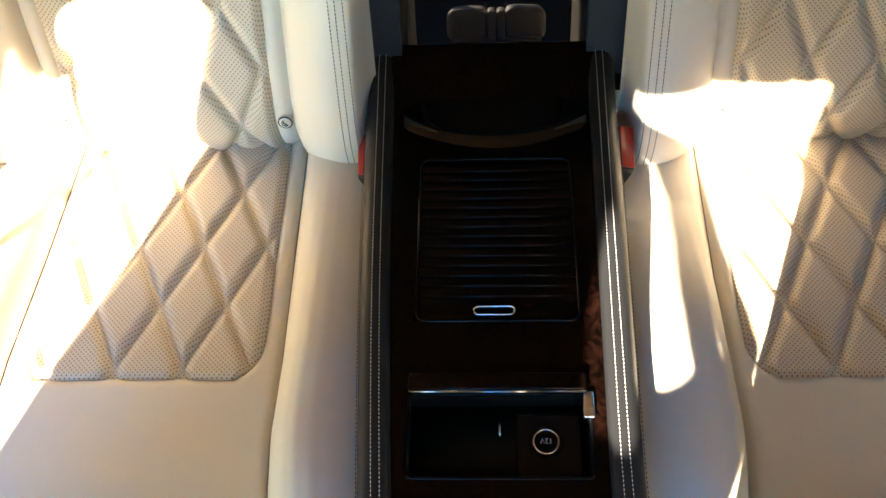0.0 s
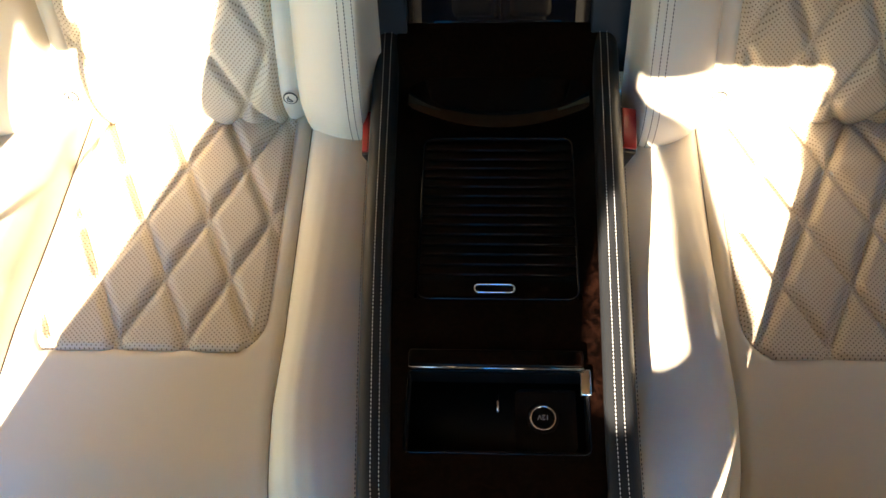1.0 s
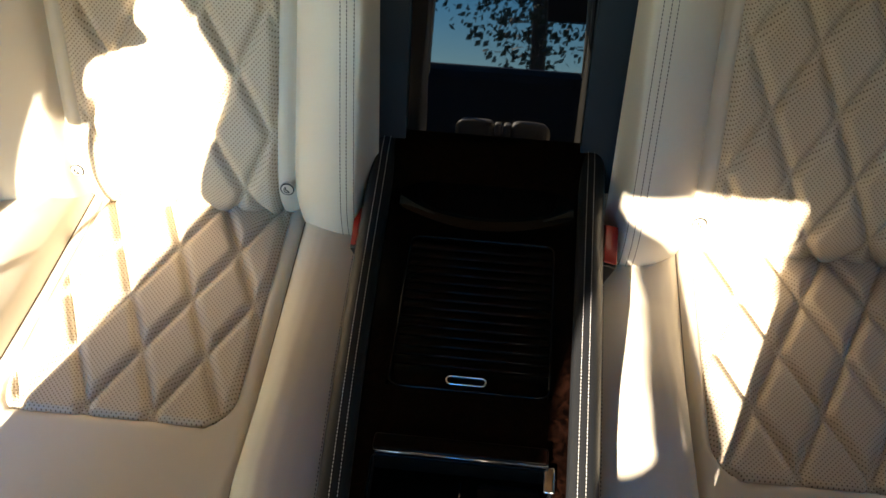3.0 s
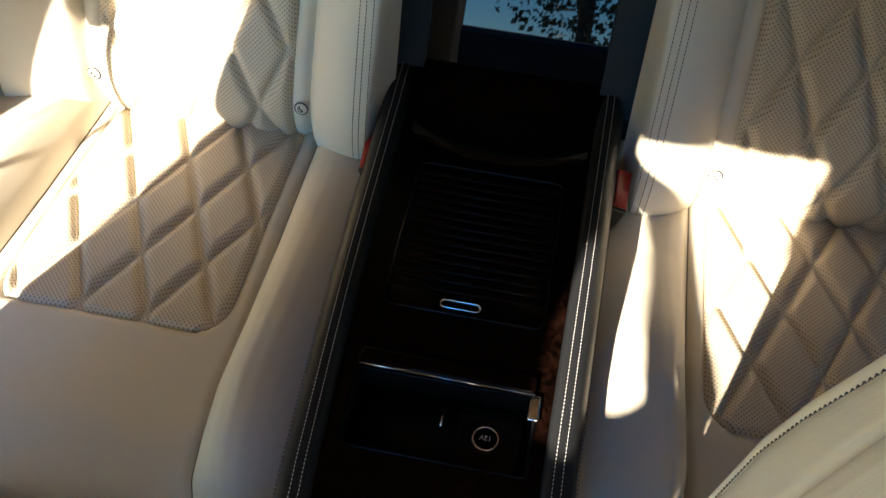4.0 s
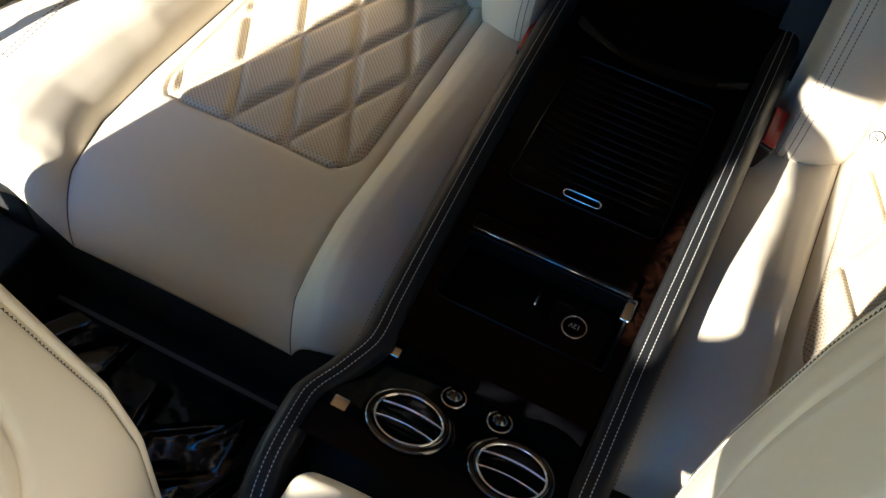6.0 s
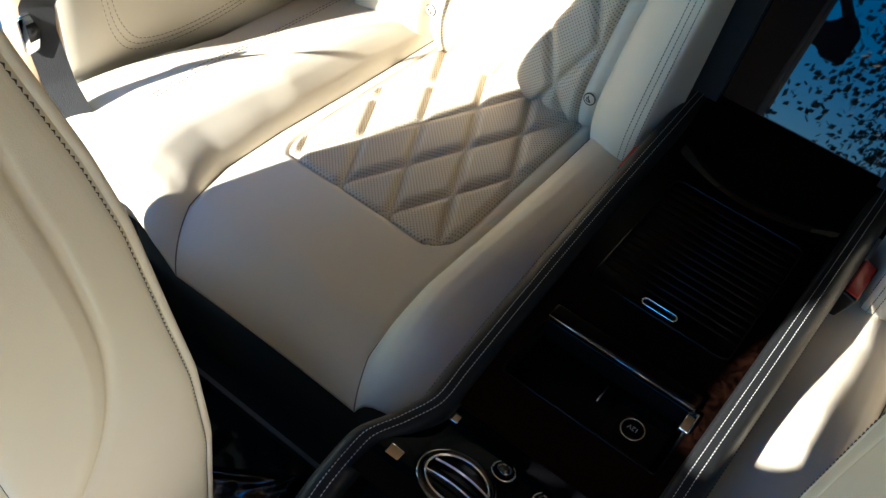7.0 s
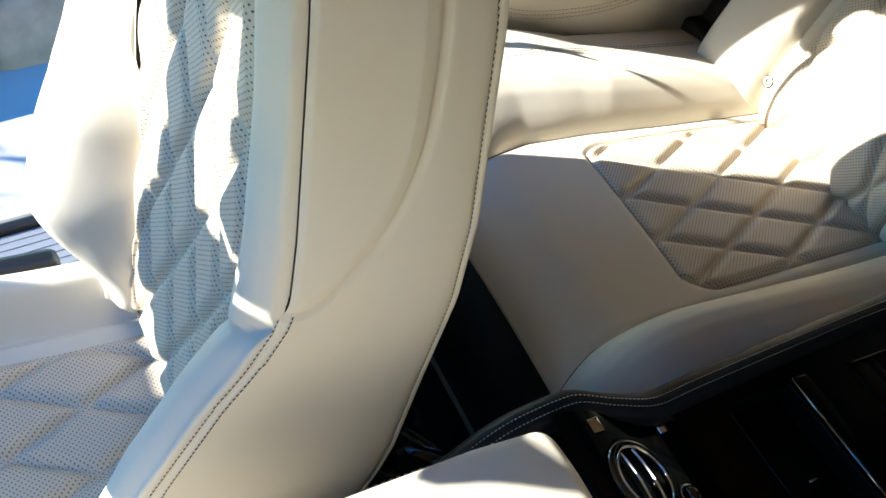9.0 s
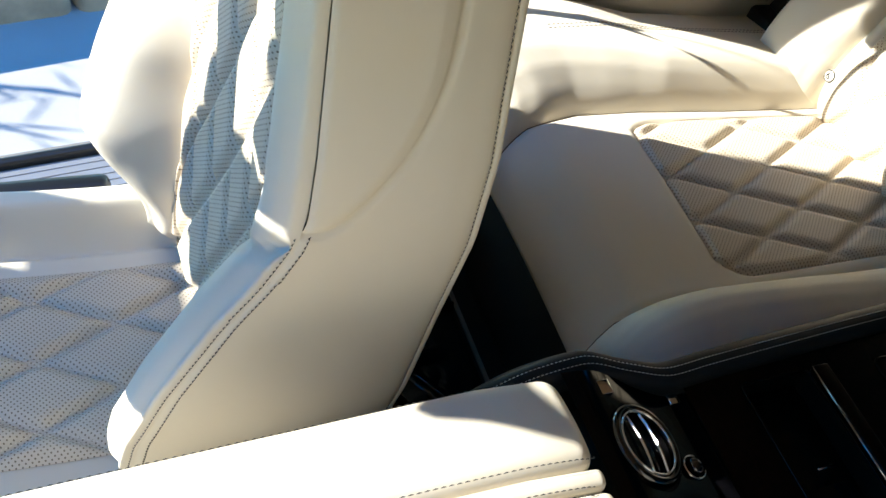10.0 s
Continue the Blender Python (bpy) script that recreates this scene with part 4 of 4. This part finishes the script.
for sgn in (-1, 1):
    xs = sorted((sgn * 0.0945, sgn * 0.016))
    lb = box(xs[0], xs[1], -0.46, 0.114, 0.092, 0.149, 0.015, 6)
    bmesh.ops.subdivide_edges(lb, edges=[e for e in lb.edges if e.calc_length() > 0.02], cuts=10, use_grid_fill=True)
    for v in lb.verts:
        soften(v, sgn)
    ob = part("lid", lb, leather, arm, "cream leather lid")
    xs = sorted((sgn * 0.0165, sgn * 0.001))
    strip = box(xs[0], xs[1], -0.46, 0.116, 0.090, 0.146, 0.006, 4)
    bmesh.ops.subdivide_edges(strip, edges=[e for e in strip.edges if e.calc_length() > 0.02], cuts=10, use_grid_fill=True)
    for v in strip.verts:
        soften(v, sgn)
    part("band", strip, leather, ob, "folded leather band")
    xs = sorted((sgn * 0.085, sgn * 0.0015))
    part("lid_tray", box(xs[0], xs[1], -0.45, 0.117, 0.045, 0.094, 0.008, 3), leather, ob)
    bm = bmesh.new()
    for x, z in ((0.0205, 0.1535), (0.0030, 0.1475)):
        run = []
        for k in range(90):
            q = bmesh.new()
            v = q.verts.new((sgn * x, -0.42 + 0.515 * k / 89, z))
            soften(v, sgn)
            run.append(v.co.copy())
            q.free()
        run += smooth_line([run[-1], run[-1] + Vector((sgn * 0.001, 0.012, -0.006)), run[-1] + Vector((sgn * 0.006, 0.021, -0.017)), run[-1] + Vector((sgn * 0.016, 0.0225, -0.030))], 8)
        stitches(run, 0.0040, 0.0016, 0.0005, bm)
    run = []
    for k in range(90):
        q = bmesh.new()
        v = q.verts.new((sgn * 0.0932, -0.42 + 0.515 * k / 89, 0.1415))
        soften(v, sgn)
        run.append(v.co.copy())
        q.free()
    stitches(run, 0.0040, 0.0016, 0.00045, bm)
    tagged(part("stitching", bm, thread_black, ob), kind="stuff")
part("armrest_base", box(-0.084, 0.084, -0.46, 0.098, -0.36, 0.050, 0.010), leather, arm, "cream leather sides")
part("rear_panel", box(-0.086, 0.086, 0.0985, 0.114, -0.36, 0.047, 0.006), black_leather, arm, "black leather rear panel")

# ---- rear door panel, sill and the outside ----
door = tagged(thing("door_1", "closed rear door with cream leather panel", "door", at=(-0.66, 0.8, 0.3)), kind="structure")
part("door_panel", prism([(-0.075, -0.21), (-0.042, -0.21), (-0.038, -0.15), (-0.026, -0.08), (-0.008, -0.01), (0.0, 0.06), (0.0, 0.50), (-0.075, 0.50)], 0.10, 0.50, 0.010, 3), leather, door, "cream leather door panel")
part("door_carpet", box(-0.07, -0.004, -0.20, 0.49, -0.24, 0.099, 0.006), carpet, door, "black carpeted lower door")
pocket = [(0.004, y - 0.8, z - 0.3) for y, z in ((0.790, 0.80), (0.772, 0.62), (0.782, 0.572), (0.805, 0.555), (0.84, 0.553), (0.90, 0.575), (1.0, 0.63), (1.06, 0.70))]
part("armrest_lip", tube(smooth_line(pocket, 8), 0.012, sides=12), leather, door, "padded cream leather lip")
for off in (0.0, 0.006, 0.012):
    loop = [(0.0012, y - 0.8, z - 0.3) for y, z in ((0.640 - off, 0.80), (0.630 - off, 0.62), (0.643 - off, 0.545 - off), (0.680, 0.518 - off), (0.76, 0.508 - off), (0.86, 0.516 - off), (1.0, 0.56 - off), (1.10, 0.62 - off))]
    tagged(part("stitching", stitches(smooth_line(loop, 10), 0.005, 0.0015, 0.0006), thread_and_seam_shade, door), kind="stuff")
strap = thing("seat_belt", "black seat-belt strap beside the rear backrest", "seat belt", at=(-0.632, 0.99, 0.45))
part("strap", grid(lambda u, v: Vector((-0.028 + 0.052 * u, 0.02 + 0.10 * v + 0.006 * math.sin(3 * u), -0.02 + 0.35 * v)), 8, 20), belt_black, strap)
part("guide", box(-0.034, 0.030, 0.0, 0.035, -0.03, 0.02, 0.006), black_plastic, strap)
slab("sill", -0.778, -0.753, -0.7, 0.6, -0.10, 0.190, grey_paint, "dark painted outer sill", 0.012)
slab("trim_seal", -0.752, -0.737, -0.7, 0.5, 0.0, 0.207, black_plastic, "black rubber door seal", 0.005)
plate_ob = slab("trim_tread", -0.736, -0.655, -0.7, 0.48, 0.0, 0.196, sill_metal, "ribbed metal tread plate")
for k in range(6):
    part("rib", box(-0.732 + k * 0.0125, -0.7235 + k * 0.0125, -0.68, 0.47, 0.196, 0.1972), sill_metal, plate_ob, smooth=False)
turn = Matrix.Translation((-0.75, 0.06, 0)) @ Matrix.Rotation(radians(8), 4, "Z") @ Matrix.Translation((0.75, -0.06, 0))
for name in ("sill", "trim_seal", "trim_tread"):
    bpy.data.objects[name].matrix_world = turn
# Added block by the pillar, stops sun reaching the rear seat base.
slab("trim_sun_block", -0.752, -0.570, 0.26, 0.481, 0.208, 0.455, leather, "cream block added to keep sun off the rear footwell", 0.012)
slab("trim_kick", -0.752, -0.632, 0.482, 0.588, 0.0, 0.19, carpet, "black carpet beside the rear footwell", 0.006)
slab("trim_sill", -0.654, -0.632, -1.1, 0.48, 0.0, 0.205, leather, "cream sill trim", 0.008)
kerb = tagged(thing("kerb", "rough stone kerb along the pale ground", "kerb", at=(-1.80, 0.1, -0.3)), kind="structure")
for k in range(14):
    kb = box(-0.16, 0.08, -4.2 + k * 0.6 + 0.004, -3.6 + k * 0.6 - 0.004, -0.1, 0.20, 0.03, 3)
    for v in kb.verts:
        v.co += Vector((noise.noise(v.co * 4) * 0.02, 0, noise.noise(v.co * 5) * 0.012))
    part("kerb_stone", kb, stone, kerb)
kerb.rotation_euler = (0, 0, radians(11))
# the belt that hangs from the door pillar
belt = thing("seat_belt", "black front seat belt hanging at the door pillar", "seat belt", at=(-0.66, 0.55, 0.88))
def hang(u, v):
    """The belt bows outwards and is turned almost edge-on."""
    z = 0.86 - 0.43 * v
    x = interp(z, (0.36, 0.468, 0.52, 0.582, 0.617, 0.638, 0.70, 0.86), (-0.600, -0.635, -0.667, -0.679, -0.671, -0.656, -0.645, -0.655))
    return Vector((x + 0.66 + 0.022 * (u - 0.5), 0.028 * (u - 0.5), z - 0.88))


part("strap", grid(hang, 4, 60), belt_black, belt)
# Unseen belt guide, its outline shaped to cast the backrest's dark blob.
guide = [(p.x, p.y) for p in smooth_line([(-0.035, 0.17), (0.055, 0.17), (0.048, 0.108), (0.074, 0.070), (0.032, 0.056), (0.006, 0.036), (-0.002, 0.010), (0.010, -0.025), (0.005, -0.045),
                                          (-0.010, -0.054), (-0.030, -0.051), (-0.040, -0.010), (-0.045, 0.070)], 4)]
part("belt_guide_blocker", prism(guide, -0.006, 0.006, 0.002), black_plastic, belt).rotation_euler = (radians(90), 0, 0)
tongue = prism(rounded(-0.016, 0.016, -0.026, 0.022, 0.005), -0.0015, 0.0015, 0.0006)
tongue.transform(Matrix.Translation((-0.020, -0.004, -0.295)) @ Matrix.Rotation(radians(69), 4, "Z") @ Matrix.Rotation(radians(90), 4, "X") @ Matrix.Rotation(radians(20), 4, "Y"))
part("latch_tongue", tongue, chrome, belt, "bright metal latch tongue")
slot = box(-0.009, 0.009, -0.012, 0.010, -0.0021, 0.0021)
slot.transform(Matrix.Translation((-0.020, -0.004, -0.295)) @ Matrix.Rotation(radians(69), 4, "Z") @ Matrix.Rotation(radians(90), 4, "X") @ Matrix.Rotation(radians(20), 4, "Y"))
part("latch_slot", slot, black_plastic, belt)
film = bmesh.new()
folds = random.Random(11)
creases = []
for _ in range(46):
    at = Vector((folds.uniform(-0.62, -0.16), folds.uniform(0.10, 0.55)))
    a = folds.gauss(0.9, 0.5)
    creases.append((at, Vector((math.cos(a), math.sin(a))), folds.uniform(0.04, 0.13), folds.uniform(0.006, 0.018), folds.uniform(0.006, 0.018)))


def film_z(x, y):
    """Film with sharp folds, each a short ridge."""
    p = Vector((x, y))
    z = 0.0
    for at, d, length, width, h in creases:
        q = p - at
        along, across = q.dot(d) / length, (q.x * d.y - q.y * d.x) / width
        if abs(along) < 1 and abs(across) < 1:
            z += h * (1 - along * along) * (1 - abs(across))
    w = Vector((x * 26, y * 26, 3))
    return FLOOR_Z + 0.004 + z + 0.0022 * abs(noise.noise(w)) + 0.0005 * abs(noise.noise(w * 3.1))


grid(lambda u, v: Vector((-0.64 + 0.50 * u, -0.1 + 0.655 * v, film_z(-0.64 + 0.50 * u, -0.1 + 0.655 * v))), 190, 250, film)
tagged(part("floor_film", film, plastic_film), "crumpled clear plastic film over the black floor mat", "floor cover")
slab("trim_floor_edge", -0.64, -0.15, 0.562, 0.568, FLOOR_Z, FLOOR_Z + 0.004, grey_trim, "thin grey edging strip on the carpet")
gb = bmesh.new()
grid(lambda u, v: ((u - 0.5) * 400, (v - 0.5) * 400, -0.30), 4, 4, gb)
tagged(part("ground", gb, concrete, smooth=False), "pale sunlit concrete ground", kind="structure")

def tree(x, y, h, r, seed):
    rnd = random.Random(seed)
    t = thing("tree", "tall dark-leaved tree, some added unseen to block sky light", "tree", "trees", (x, y, -0.3))
    part("trunk", tube([(0, 0, 0), (0.1, 0, h * 0.3), (0, 0.1, h * 0.6), (0.1, 0.1, h * 0.9)], 0.18, sides=8), bark, t)
    bm = bmesh.new()
    for _ in range(7000):
        a, b = rnd.uniform(0, 6.283), rnd.uniform(-1, 1)
        q = rnd.random() ** 0.4
        lump = 0.75 + 0.35 * math.sin(3 * a + seed) * math.cos(2.5 * b * 3 + seed)
        c = Vector((r * q * lump * math.cos(a) * math.sqrt(1 - b * b), r * q * lump * math.sin(a) * math.sqrt(1 - b * b), h * 0.62 + h * 0.38 * q * b))
        n = Vector((rnd.gauss(0, 1), rnd.gauss(0, 1), rnd.gauss(0, 1))).normalized()
        p = n.orthogonal().normalized() * rnd.uniform(0.05, 0.13)
        k = n.cross(p) * 0.6
        bm.faces.new([bm.verts.new(c + w) for w in (p, k, -p, -k)])
    tagged(part("crown", bm, leaf, t, smooth=False), kind="stuff")
    return t


# Trees ahead mirror in the glass; those at left are added against sky light.
for i, (x, y, h, r) in enumerate(((-5, -16, 9, 3.2), (0.5, -19, 12.5, 3.5), (5, -15, 11, 3.4), (-10, -18, 10, 3.5), (10, -18, 13, 3.8), (-5.6, -3.4, 7.5, 2.5), (-5.2, 0.2, 8, 2.6), (-5.4, 3.6, 7.5, 2.6), (-12.5, -9, 9, 3.2), (-4.3, -1.6, 7.0, 2.2), (-4.4, 2.0, 7.5, 2.3), (-8.6, -4.8, 10, 3.4), (-8.4, 0.4, 10, 3.4), (-8.6, 5.0, 10, 3.4))):
    tree(x, y, h, r, i + 3)


def shrub(x, y, seed):
    """A sparse bush of long arching stems with narrow leaves."""
    rnd = random.Random(seed)
    t = thing("shrub", "sparse bush with long narrow leaves behind the kerb", "shrub", at=(x, y, -0.3))
    leaves = bmesh.new()
    for k in range(11):
        a, h, r = rnd.uniform(0, 6.283), rnd.uniform(0.65, 1.25), rnd.uniform(0.15, 0.5)
        line = smooth_line([(0, 0, 0), (0.25 * r * math.cos(a), 0.25 * r * math.sin(a), 0.5 * h), (0.7 * r * math.cos(a), 0.7 * r * math.sin(a), 0.85 * h), (r * math.cos(a), r * math.sin(a), h)], 6)
        part("stem", tube(line, 0.006, sides=6), bark, t)
        for q in line[5:]:
            for _ in range(2):
                d = Vector((rnd.gauss(0, 1), rnd.gauss(0, 1), rnd.uniform(-0.2, 0.8))).normalized()
                s = d.cross(Vector((0, 0, 1))).normalized() * rnd.uniform(0.004, 0.009)
                ln = rnd.uniform(0.06, 0.17)
                leaves.faces.new([leaves.verts.new(p) for p in (q, q + d * ln * 0.5 + s, q + d * ln, q + d * ln * 0.5 - s)])
    tagged(part("foliage", leaves, leaf, t, smooth=False), kind="stuff")


shrub(-2.02, -1.68, 4)
